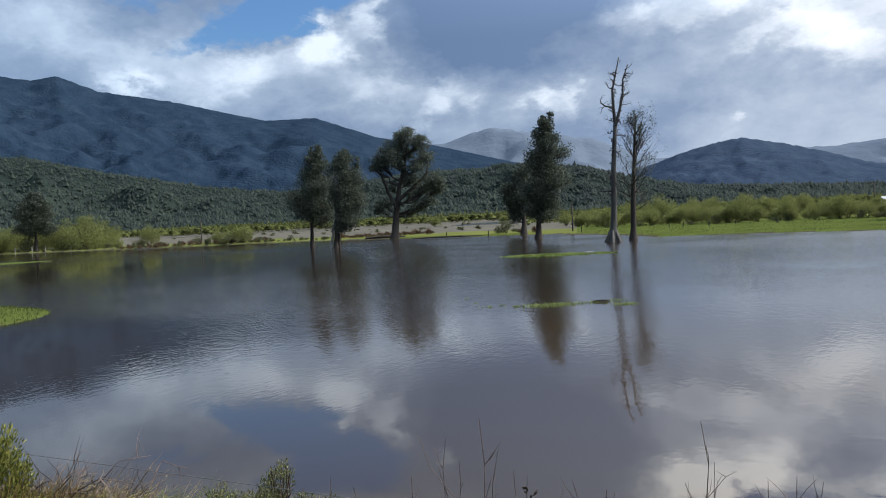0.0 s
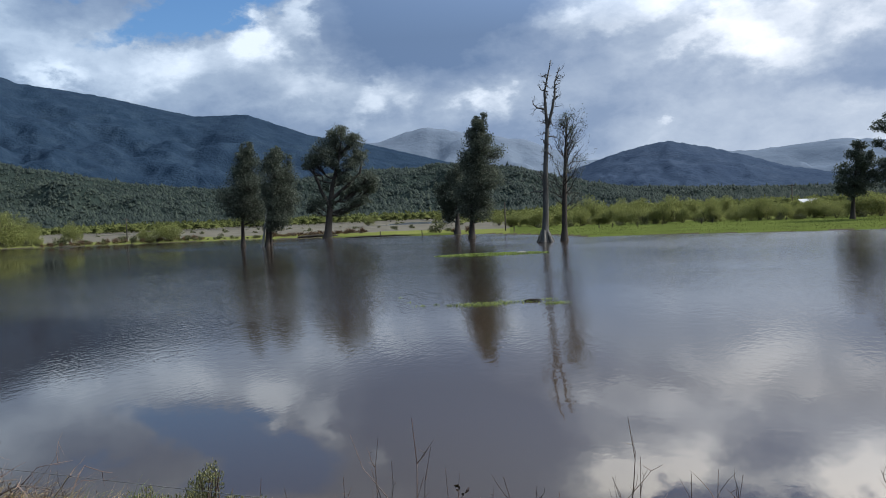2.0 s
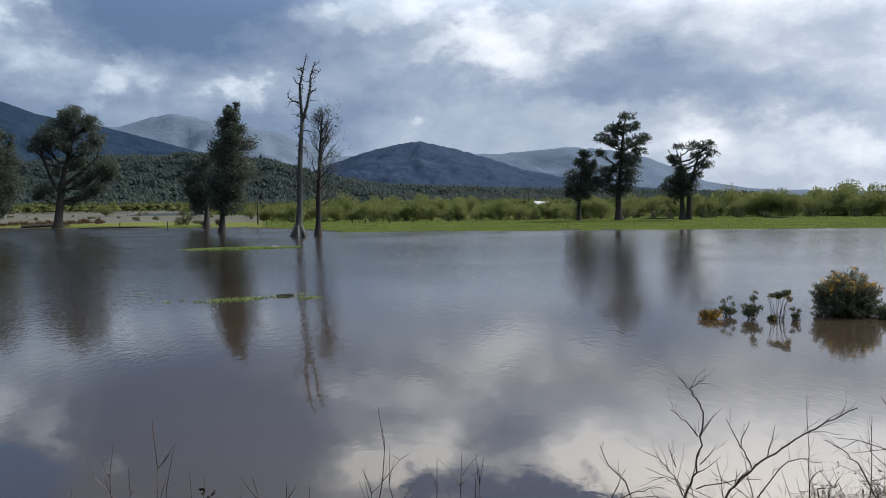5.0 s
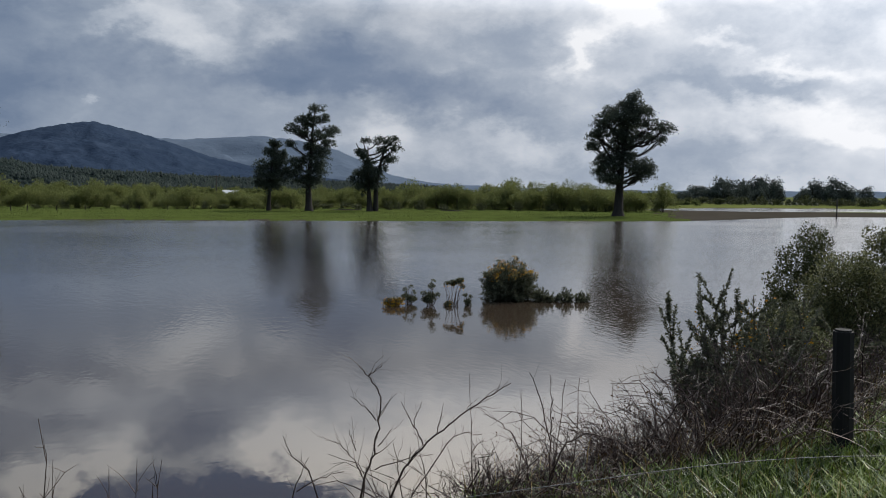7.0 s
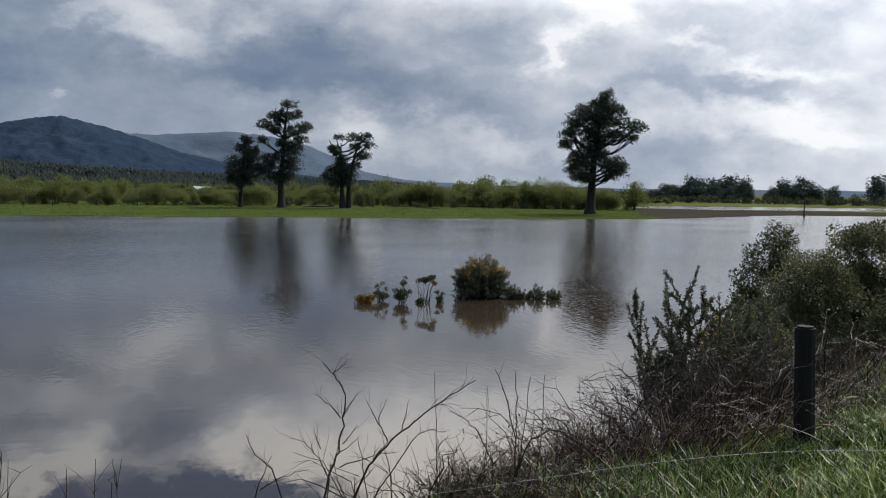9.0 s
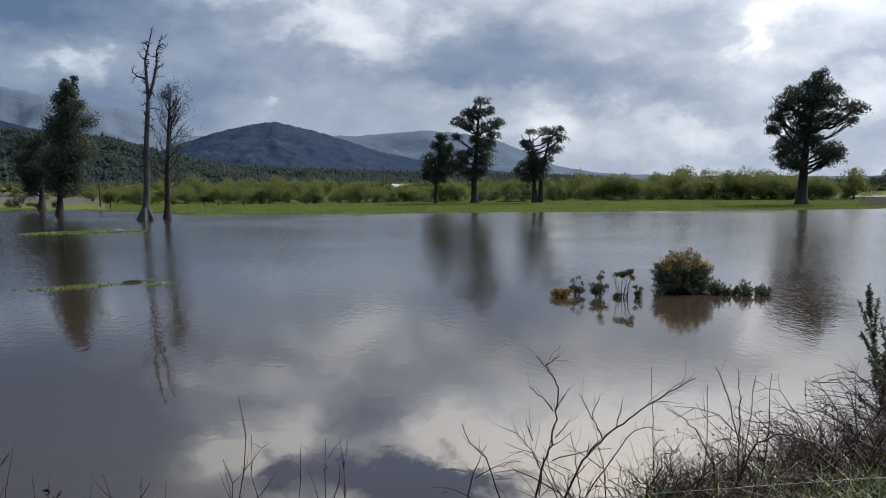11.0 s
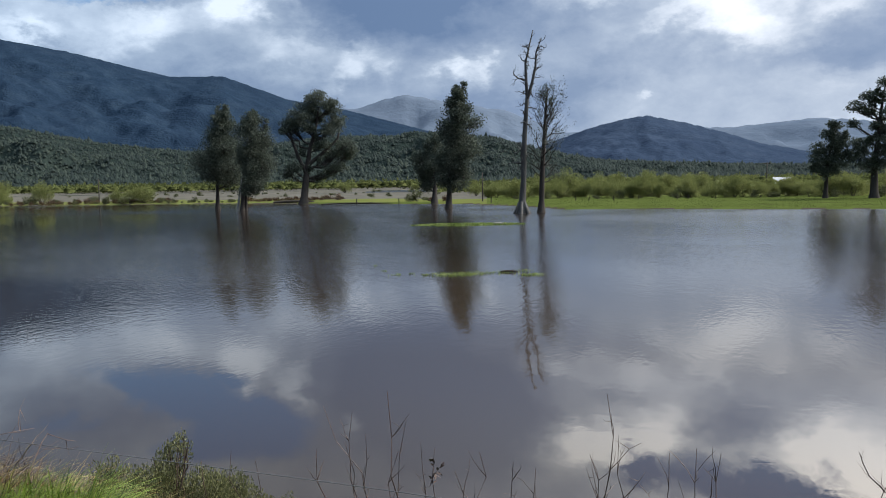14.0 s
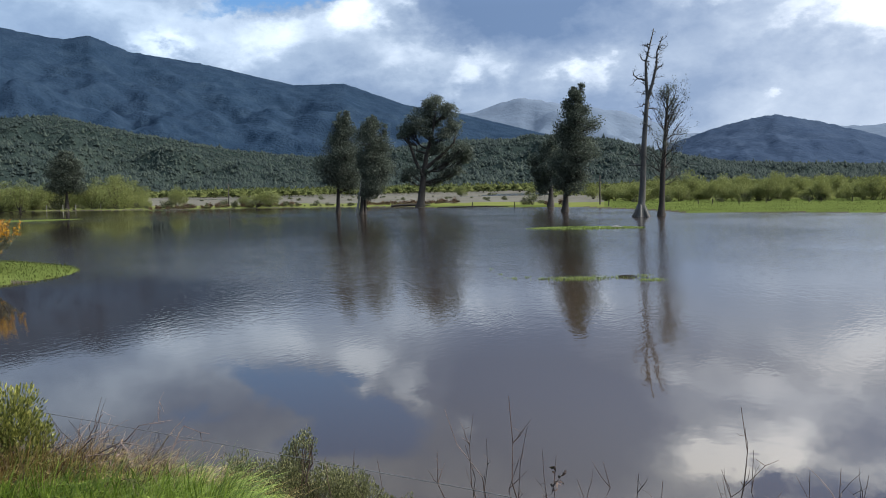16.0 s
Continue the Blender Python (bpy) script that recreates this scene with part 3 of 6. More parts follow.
class Hill:
    """A range of hills: its skyline by angle, its foot and crest at set distances."""

    def __init__(self, skyline, foot, crest, rough, seed, spurs=0.25):
        self.sky, self.foot, self.crest, self.rough, self.seed, self.spurs = table(skyline), foot, crest, rough, seed, spurs

    def height(self, az, r):
        f = self.foot * (1 + 0.06 * noise.noise(Vector((az * 0.12, self.seed, 0))))
        k = (r - f) / (self.crest - f)
        el = self.sky(az)
        top = 4 + self.crest * math.tan(radians(el))
        if k > 1:
            return max(-5, top * (1 - 1.2 * (k - 1)))
        k = max(0.0, k)
        p = place(az, r * 1.4) * (11.0 / self.crest) + Vector((0, 0, self.seed * 3.7))
        spur = noise.fractal(p, 0.9, 2.0, 4)
        shape = k ** 1.15 + self.spurs * spur * math.sin(math.pi * min(1, k)) 
        q = place(az, r) * (30.0 / self.crest) + Vector((0, 0, self.seed * 1.3))
        shape += 0.22 * self.spurs * noise.fractal(q, 0.8, 2.0, 3) * math.sin(math.pi * min(1, k))
        fine = self.rough * noise.fractal(Vector((az * self.crest * 0.0006, r * 0.03, self.seed)), 0.8, 2.0, 3) * min(1, 3 * k)
        return top * shape + fine - 2 * (k <= 0)

    def build(self, name, az0, az1, step, rows, material, label):
        azs = np.arange(az0, az1 + step, step)
        rs = list(np.linspace(self.foot * 0.93, self.crest, rows)) + [self.crest * 1.04, self.crest * 1.12]
        rs = [min(r, 4940) for r in rs]
        verts = [tuple(place(a, r, self.height(a, r))) for a in azs for r in rs]
        n = len(rs)
        faces = [(i * n + k, i * n + k + 1, (i + 1) * n + k + 1, (i + 1) * n + k) for i in range(len(azs) - 1) for k in range(n - 1)]
        ob = new(name, mesh_of(name, verts, faces, material, True))
        return tagged(ob, label, "hills", kind="structure")


front_hill = Hill([(-48, 4.6), (-38, 4.9), (-31, 4.9), (-27.5, 5.1), (-22.4, 3.9), (-17, 2.95), (-11, 2.3), (-7, 2.6), (-3, 3.2), (1, 3.35), (6, 3.35), (10, 3.2), (13, 2.3), (18, 1.3), (25, 0.95), (32, 0.75), (40, 0.5), (46, 0.2)], 1020, 1650, 1.5, 1.0, 0.36)
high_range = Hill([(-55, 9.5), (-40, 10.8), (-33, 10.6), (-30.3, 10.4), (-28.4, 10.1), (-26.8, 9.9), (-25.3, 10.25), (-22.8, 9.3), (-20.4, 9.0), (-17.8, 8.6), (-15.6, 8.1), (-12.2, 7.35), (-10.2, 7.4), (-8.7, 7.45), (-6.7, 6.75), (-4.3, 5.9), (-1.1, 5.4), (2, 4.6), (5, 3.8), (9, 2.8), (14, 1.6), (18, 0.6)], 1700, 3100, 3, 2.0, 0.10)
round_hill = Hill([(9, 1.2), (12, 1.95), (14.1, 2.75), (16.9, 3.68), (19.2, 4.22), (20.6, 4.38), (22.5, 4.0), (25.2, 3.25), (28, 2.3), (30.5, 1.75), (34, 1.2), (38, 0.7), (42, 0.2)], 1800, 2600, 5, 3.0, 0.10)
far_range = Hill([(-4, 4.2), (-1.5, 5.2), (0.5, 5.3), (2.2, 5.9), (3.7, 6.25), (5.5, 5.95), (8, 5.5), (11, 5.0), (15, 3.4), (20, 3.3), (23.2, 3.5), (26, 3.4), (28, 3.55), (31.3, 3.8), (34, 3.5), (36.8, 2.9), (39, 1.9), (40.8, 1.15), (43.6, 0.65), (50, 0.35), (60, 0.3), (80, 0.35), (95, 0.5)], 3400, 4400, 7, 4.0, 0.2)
front_hill.build("forested_foothills", -50, 46, 0.35, 46, M_HILL, "low foothills clad in dark native forest")
high_range.build("mountain_range", -56, 18, 0.2, 90, M_RANGE, "high bush-clad mountain range, coloured blue for haze")
round_hill.build("round_hill", 9, 42, 0.2, 56, M_ROUND, "round forested hill, coloured blue for haze")
far_range.build("farthest_range", -4, 95, 0.4, 24, M_FAR, "far ranges under low cloud, coloured pale for haze")


def dome(n_around=4, rings=((0.75, -0.3), (1.0, 0.15), (0.72, 0.65))):
    """A rough tree crown: upper part of a ball."""
    v, f = [], []
    for k, (r, z) in enumerate(rings):
        for s in range(n_around):
            a = math.tau * (s + 0.5 * k) / n_around
            v.append((r * math.cos(a), r * math.sin(a), z))
    v.append((0, 0, 1.0))
    for k in range(len(rings) - 1):
        for s in range(n_around):
            a, b = k * n_around + s, k * n_around + (s + 1) % n_around
            f += [(a, b, b + n_around), (a, b + n_around, a + n_around)]
    for s in range(n_around):
        f.append(((len(rings) - 1) * n_around + s, (len(rings) - 1) * n_around + (s + 1) % n_around, len(rings) * n_around))
    return np.array(v), np.array(f)


def crowns(places, sizes, tall, shape=()):
    v0, f0 = dome(*shape)
    n = len(places)
    v = v0[None] * (1 + rng.normal(0, 0.16, (n, len(v0), 1))) * np.asarray(sizes)[:, None, None]
    v[:, :, 2] *= np.asarray(tall)[:, None]
    v = v + np.asarray(places)[:, None, :]
    f = f0[None] + (np.arange(n) * len(v0))[:, None, None]
    return v.reshape(-1, 3), f.reshape(-1, 3)


def leafy_crowns(places, sizes, tall, sprays=7, core=0.75):
    """Crowns with a dark core and rough sprays of leaves round it."""
    places, sizes, tall = np.asarray(places), np.asarray(sizes), np.asarray(tall)
    v, f = crowns(places, sizes * core, tall, (4, ((1.0, -0.2), (0.8, 0.55))))
    out = rng.normal(0, 1, (len(places), sprays, 3))
    out[:, :, 2] = np.abs(out[:, :, 2]) - 0.25
    out /= np.linalg.norm(out, axis=2)[:, :, None]
    p = places[:, None] + out * sizes[:, None, None] * rng.uniform(0.55, 0.95, (len(places), sprays, 1)) * np.stack([np.ones_like(tall), np.ones_like(tall), tall], 1)[:, None]
    size = np.repeat(sizes, sprays)
    lv, lf = leaves(p.reshape(-1, 3), 1.0, 0.6, 0.0, 1.0, 0.3, out.reshape(-1, 3))
    lv = lv.reshape(-1, 4, 3)
    c = lv[:, :1]
    lv = (c + (lv - c) * (size * 0.42)[:, None, None]).reshape(-1, 3)
    faces = f.tolist() + (lf + len(v)).tolist()
    return np.concatenate([v, lv]), faces


def forest():
    spots, sizes, tall = [], [], []
    while len(spots) < 80000:
        az, k = rng.uniform(-46, 44), rng.uniform(0, 1) ** 1.1
        r = 985 + 680 * k
        size = min(4.2, 1.05 * math.exp(rng.normal(0.55, 0.34))) * (1.5 if k < 0.05 else 1.0)
        z = front_hill.height(az, r)
        spots.append(tuple(place(az, r, max(z, 0) + size * 0.45)))
        sizes.append(size)
        tall.append(rng.uniform(0.9, 1.9))
    stuff("forest", crowns(spots, sizes, tall, (5, ((1.0, -0.1),))), M_FOREST, "dense dark native forest covering the foothills", "forest", True)

forest()

# ---- trees ----


def bend(a, b, sag, steps=6):
    """A limb's line from a to b that rises late."""
    a, b = Vector(a), Vector(b)
    out = []
    for k in range(steps + 1):
        t = k / steps
        p = a.lerp(b, t)
        p.z += sag * math.sin(math.pi * t) * (a - b).length
        wob = 0.035 * (a - b).length * math.sin(math.pi * t)
        out.append(p + Vector(rng.normal(0, 1, 3)) * wob)
    return out


def padded_tree(name, az, d, z0, trunk, r0, pads, label, leaf=M_CONIFER, bark=M_BARK, density=20.0, size=(0.30, 0.17), droop=0.3, stems=(), upright=False, filled=0.8):
    """A tree of trunk, limbs and leaf pads. trunk: (u, z) points; pads: (u, w, z, half width, half height)."""
    ob = thing(name, place(az, d, z0), -az, label, "tree", "trees in the flood water")
    tb = Tubes(9)
    steps = len(trunk)
    line = [(u, 0.25 * math.sin(2.1 * k), z) for k, (u, z) in enumerate(trunk)]
    line[0] = (line[0][0], 0, -0.6)
    low = Vector(line[0]).lerp(Vector(line[1]), min(0.5, 1.4 / max(1.0, line[1][2])))
    tb.add([line[0], low, *line[1:]], [r0 * 1.7, r0 * 1.05] + [r0 * (1 - 0.82 * k / (steps - 1)) for k in range(1, steps)])
    part("trunk", tb.data(), bark, ob, smooth=True)
    for s_line, s_r, s_mat in stems:
        tb = Tubes(7)
        tb.add([(u, w, z) for u, w, z in s_line], [s_r * (1.3 - 0.9 * k / (len(s_line) - 1)) for k in range(len(s_line))])
        part("trunk", tb.data(), s_mat, ob, "pale leaning stem" if s_mat is M_PALE else "", smooth=True)
    cloud = []
    zs, us, ws = [p[2] for p in line], [p[0] for p in line], [p[1] for p in line]
    core = [(float(np.interp(z, zs, us)) + rng.normal(0, 0.9), rng.normal(0, 0.9), float(z), filled * (0.8 + 0.5 * rng.random()), 0.9) for z in np.linspace(zs[-1] * 0.34, zs[-1] * 0.92, 8)]
    for u, w, z, hw, hh in list(pads) + core:
        hw, hh = hw * 1.12, hh * 1.25
        reach = math.hypot(u - np.interp(z, zs, us), w)
        za = max(zs[1] * 0.7, z - 0.5 * hh - 0.55 * reach)
        start = (float(np.interp(za, zs, us)), float(np.interp(za, zs, ws)), za)
        r = r0 * 0.16 + 0.022 * reach
        limbs = Tubes(5)
        main = bend(start, (u, w, z - 0.2 * hh), -0.10)
        limbs.add(main, [r * (1 - 0.7 * k / 6) for k in range(7)])
        m = int((7 + 6.5 * hw * max(1.0, hh)) * (1.5 if upright else 1.0))
        for _ in range(m):        # sprays of leaves at the ends of the twigs
            tip = in_pad((u, w, z), (hw * 0.86, hw * 0.75, hh * 0.9), 1, 0.35)[0]
            k = rng.integers(2, 7)
            limbs.add(bend(main[k], tip, -0.08, 3), [r * 0.32, r * 0.24, r * 0.16, r * 0.07], 3)
            sub = hw * (rng.uniform(0.16, 0.36) if upright else rng.uniform(0.20, 0.44))
            n = int(0.85 * density * hw * hh * 21 / m * (sub / hw / (0.26 if upright else 0.32)) ** 2)
            flat = rng.uniform(0.9, 1.5) if upright else rng.uniform(0.35, 0.65)
            p = tip + np.clip(rng.normal(0, 1, (max(3, n), 3)), -1.7, 1.7) * np.array((sub, sub, sub * flat)) * 0.62
            p[:, 2] -= (0.35 if not upright else -0.2) * np.hypot(p[:, 0] - tip[0], p[:, 1] - tip[1]) ** 2 / max(sub, 0.3)
            cloud.append(p)
        part("limb", limbs.data(), bark, ob)
    pts = np.concatenate(cloud)
    part("crown", leaves(pts, size[0], size[1], droop, tri=True), leaf, ob)
    return ob


def column(z0, z1, u0, u1, widths, n=16):
    """Pads stacked up a columnar conifer; widths: half widths from foot to top."""
    out = []
    for k in range(n):
        t = k / (n - 1)
        hw = float(np.interp(t, np.linspace(0, 1, len(widths)), widths))
        a = rng.uniform(0, math.tau)
        off = hw * rng.uniform(0.3, 0.7)
        out.append((u0 + (u1 - u0) * t + off * math.cos(a), off * math.sin(a), z0 + (z1 - z0) * t, hw * rng.uniform(0.6, 0.85), (z1 - z0) / n * 1.25))
    return out


# columnar conifers standing in the water
padded_tree("conifer", -9.4, 139, 0, [(0, 0), (0.1, 4.0), (0.6, 9), (1.6, 17.0)], 0.34,
            column(4.9, 16.6, 1.1, 1.3, [3.2, 4.2, 3.9, 3.1, 2.0, 0.9], n=28) + [(2.0, 0, 16.9, 0.45, 1.0), (0.7, 0, 16.4, 0.4, 0.9)], "dark columnar conifer with a bare lower trunk in flood water", density=26, upright=True)
padded_tree("conifer", -7.75, 132, 0, [(0, 0), (0.3, 4.5), (0.9, 9), (2.0, 15.6)], 0.33,
            column(3.2, 15.0, 1.6, 2.3, [2.1, 2.6, 2.9, 3.1, 2.7, 1.4], n=26) + [(2.4, 0, 15.4, 0.45, 0.8), (4.2, 0, 13.6, 0.5, 0.9)], "dark conifer with pale split stems in flood water", density=26, upright=True,
            stems=[([(-0.8, 0.3, -0.5), (-0.35, 0.2, 2.4), (0.1, 0.1, 5.5)], 0.20, M_PALE), ([(0.55, 0.2, -0.5), (0.65, 0.2, 2.6), (0.5, 0.1, 6.0)], 0.26, M_BARK)])
padded_tree("conifer", 6.75, 123, 0, [(0, 0), (0.2, 3.4), (0.7, 9), (2.4, 18.6)], 0.46,
            column(3.6, 17.8, 0.3, 2.3, [2.3, 3.0, 3.2, 2.9, 2.3, 1.2], n=28) + [(2.6, 0, 18.5, 0.6, 0.8), (1.5, 0, 17.9, 0.5, 0.9)], "tall dense columnar conifer standing in flood water", density=30, upright=True)
padded_tree("conifer", 5.75, 152, 0.2, [(0, 0), (0.1, 3.0), (0.1, 6), (0.4, 12.0)], 0.5,
            column(3.4, 12.0, -0.6, 0.8, [2.3, 2.6, 2.2, 1.4], n=10) + [(-2.7, 0, 8.6, 1.5, 0.9), (-2.2, 0, 6.6, 1.6, 0.9)], "dark bushy conifer behind the tall one, on a grassy edge", density=24, upright=True)

# the spreading tree on the grassy point
padded_tree("spreading_tree", -3.55, 172, 0.2, [(0, 0), (0.9, 6.5), (1.6, 11), (3.0, 15.5), (4.0, 21.0)], 0.78, [
    (3.6, 0, 22.3, 2.6, 1.2), (1.4, 1, 20.6, 2.2, 1.3), (6.2, -1, 20.2, 2.3, 1.5), (-0.3, -1, 18.0, 2.4, 1.5), (3.4, 2, 18.4, 2.3, 1.3), (7.6, 0, 17.2, 2.2, 1.2),
    (-2.2, 1, 16.4, 2.3, 1.6), (5.6, -2, 15.4, 2.2, 1.2), (9.0, 0, 12.0, 2.3, 1.5), (6.6, 1, 10.6, 2.4, 1.1), (10.0, 1, 10.4, 1.5, 1.0), (4.2, -1, 12.4, 1.8, 1.0),
    (-1.8, 0, 7.4, 2.2, 1.2), (-2.8, 1, 6.2, 1.3, 0.9), (5.2, 0, 6.6, 2.2, 1.0), (7.8, -1, 7.6, 1.6, 0.8), (2.6, 1, 5.0, 1.5, 0.6), (-3.6, 0, 15.4, 1.2, 0.9), (1.5, -2, 15.6, 1.6, 1.0)],
    "gnarled spreading tree with open dark crown on a grassy point", leaf=M_BROADLEAF, density=24, size=(0.32, 0.19), droop=0.0, filled=0.6,
    stems=[([(0.9, 0, 6.0), (-0.9, 0.3, 10.0), (-2.2, 0.6, 14.0), (-2.3, 0.8, 16.5)], 0.36, M_BARK), ([(1.2, 0, 8.0), (4.5, -0.3, 10.6), (7.5, 0, 13.4), (8.2, 0, 16.0)], 0.36, M_BARK)])

# trees on the paddock
padded_tree("paddock_tree", 31.9, 150, 0.4, [(0, 0), (0.2, 4.2), (0.6, 8), (1.4, 12.6)], 0.36, [
    (1.2, 0, 12.2, 1.2, 0.8), (0.2, 0, 10.6, 1.6, 0.9), (2.0, 0, 10.2, 1.5, 0.8), (-0.5, 0.5, 8.6, 1.9, 1.0), (1.9, -0.5, 8.4, 1.8, 0.9), (-1.0, 0, 6.8, 2.0, 1.0), (1.9, 0, 6.4, 2.2, 1.0),
    (-0.7, 0, 5.0, 1.6, 0.7), (1.4, 0, 4.8, 1.6, 0.7), (3.3, 0, 7.4, 1.0, 0.6)], "dark ragged conifer on the paddock", density=25)
padded_tree("paddock_tree", 34.7, 150, 0.4, [(0, 0), (-0.1, 5.0), (0.4, 10), (0.6, 14), (1.2, 18.8)], 0.62, [
    (1.3, 0, 18.9, 1.7, 0.6), (-1.2, 0, 17.0, 1.6, 0.7), (2.6, 0, 17.2, 1.5, 0.7), (0.6, 0, 16.2, 1.5, 0.7), (-3.0, 0, 15.2, 1.6, 0.7), (4.0, 0, 15.0, 1.5, 0.9), (-1.0, 1, 14.4, 1.5, 0.6),
    (2.3, -1, 14.2, 1.7, 0.8), (-3.4, 0, 12.4, 1.2, 0.6), (3.6, 0, 12.6, 1.5, 0.8), (0.2, 0, 12.0, 1.3, 0.7), (-2.2, 0, 9.0, 1.9, 1.1), (1.6, 0, 9.4, 2.2, 1.3), (-2.6, 0, 7.0, 2.0, 1.1),
    (1.4, 0, 7.0, 2.2, 1.2), (-0.6, 0, 5.4, 2.2, 1.0), (2.4, 0, 11.0, 1.6, 0.9)],
    "tall dark paddock tree with layered open crown", density=25)
padded_tree("paddock_tree", 39.0, 150, 0.4, [(0, 0), (-0.2, 3.8), (-0.3, 7), (-0.4, 12.0)], 0.5, [
    (2.0, 0, 13.2, 1.7, 0.6), (4.0, 0, 13.2, 1.5, 0.8), (4.6, 0, 11.8, 1.2, 0.6), (2.8, 0, 11.6, 1.5, 0.7), (3.2, 0, 9.8, 1.5, 0.8), (-0.6, 0, 13.2, 1.2, 0.4), (-2.0, 0, 11.0, 0.9, 0.6),
    (0.2, 0, 8.4, 1.8, 1.0), (-1.2, 0, 7.6, 1.9, 1.2), (1.2, 0, 6.6, 1.9, 1.1), (-1.6, 0, 5.4, 1.8, 1.0), (0.4, 0, 5.0, 1.6, 0.8), (-2.6, 0, 6.4, 1.2, 0.8), (2.6, 0, 8.0, 1.0, 0.6)],
    "two-stemmed dark paddock tree with a broken top", density=24,
    stems=[([(1.1, 0.3, -0.5), (1.1, 0.2, 4.0), (1.7, 0.1, 8.0), (2.8, 0, 12.0)], 0.42, M_BARK), ([(-0.3, 0, 7.0), (-1.4, 0, 10.0), (-2.6, 0, 12.6)], 0.16, M_BARK), ([(-0.4, 0, 8.0), (-0.7, 0, 11.0), (-1.6, 0, 13.8)], 0.13, M_BARK)])
padded_tree("paddock_tree", 56.6, 142, 0.3, [(0, 0), (0.2, 5.5), (0.5, 10), (1.2, 15), (2.2, 20.6)], 0.82, [
    (2.4, 0, 20.6, 1.4, 0.9), (0.8, 0, 19.0, 2.0, 1.0), (-1.4, 1, 18.2, 1.8, 1.0), (3.6, 0, 18.0, 2.0, 1.0), (-2.8, 0, 16.4, 2.0, 1.2), (1.6, -1, 16.4, 2.2, 1.2), (5.4, 0, 15.8, 2.0, 1.0),
    (7.4, 0, 15.2, 1.7, 0.8), (-4.0, 0, 14.2, 1.9, 1.1), (-1.2, 0, 14.0, 2.0, 1.2), (4.0, 1, 13.6, 1.9, 0.9), (-4.6, 0, 12.2, 1.4, 0.9), (6.6, 0, 13.2, 1.2, 0.6), (1.0, 0, 12.4, 1.7, 0.9),
    (-2.6, 0, 9.8, 1.9, 1.1), (1.6, 0, 10.2, 1.9, 1.1), (4.2, 0, 9.2, 2.0, 1.1), (-2.6, 1, 7.8, 1.8, 1.0), (3.8, 0, 7.2, 2.2, 1.0), (5.0, 0, 8.4, 1.4, 0.8), (-1.4, 0, 6.6, 1.5, 0.8), (2.2, -1, 8.6, 1.6, 0.8)],
    "big solitary dark tree on the paddock edge", density=25, filled=2.3,
    stems=[([(0.3, 0, 5.5), (2.2, 0, 6.6), (4.0, 0, 7.4)], 0.22, M_BARK), ([(0.4, 0, 8.0), (-1.8, 0.2, 10.5), (-3.4, 0.2, 13.0)], 0.26, M_BARK)])
padded_tree("dark_conifer", -27.1, 246, 0.2, [(0, 0), (0.1, 4), (0.0, 9), (0.2, 15)], 0.5, [
    (0.2, 0, 15.2, 1.9, 1.2), (-1.2, 0, 13.4, 2.6, 1.4), (1.6, 0, 13.0, 2.6, 1.4), (-2.2, 0, 10.8, 3.0, 1.6), (2.2, 0, 10.4, 3.0, 1.6), (0, 0, 8.6, 3.4, 1.6), (-2.4, 0, 6.6, 2.8, 1.4), (2.6, 0, 6.4, 2.8, 1.4), (0.2, 0, 11.8, 3.0, 1.8)],
    "dark bushy conifer at the water's far edge", density=16, size=(0.5, 0.25))


def crooked(tb, p, way, length, r, depth, wobble=0.22, lift=0.06, kids=4):
    line, radii = tb.grow(p, way, length, r, 7, wobble, lift, 0.22)
    if depth:
        for _ in range(kids):
            k = int(rng.integers(2, 8))
            w = (line[min(k, 7)] - line[k - 1]).normalized()
            side = Vector(rng.normal(0, 1, 3)).cross(w).normalized()
            crooked(tb, line[k], w * 0.6 + side * 0.8 + Vector((0, 0, 0.25)), length * rng.uniform(0.35, 0.6), radii[k] * 0.6, depth - 1, wobble, lift, max(2, kids - 1))
    return line


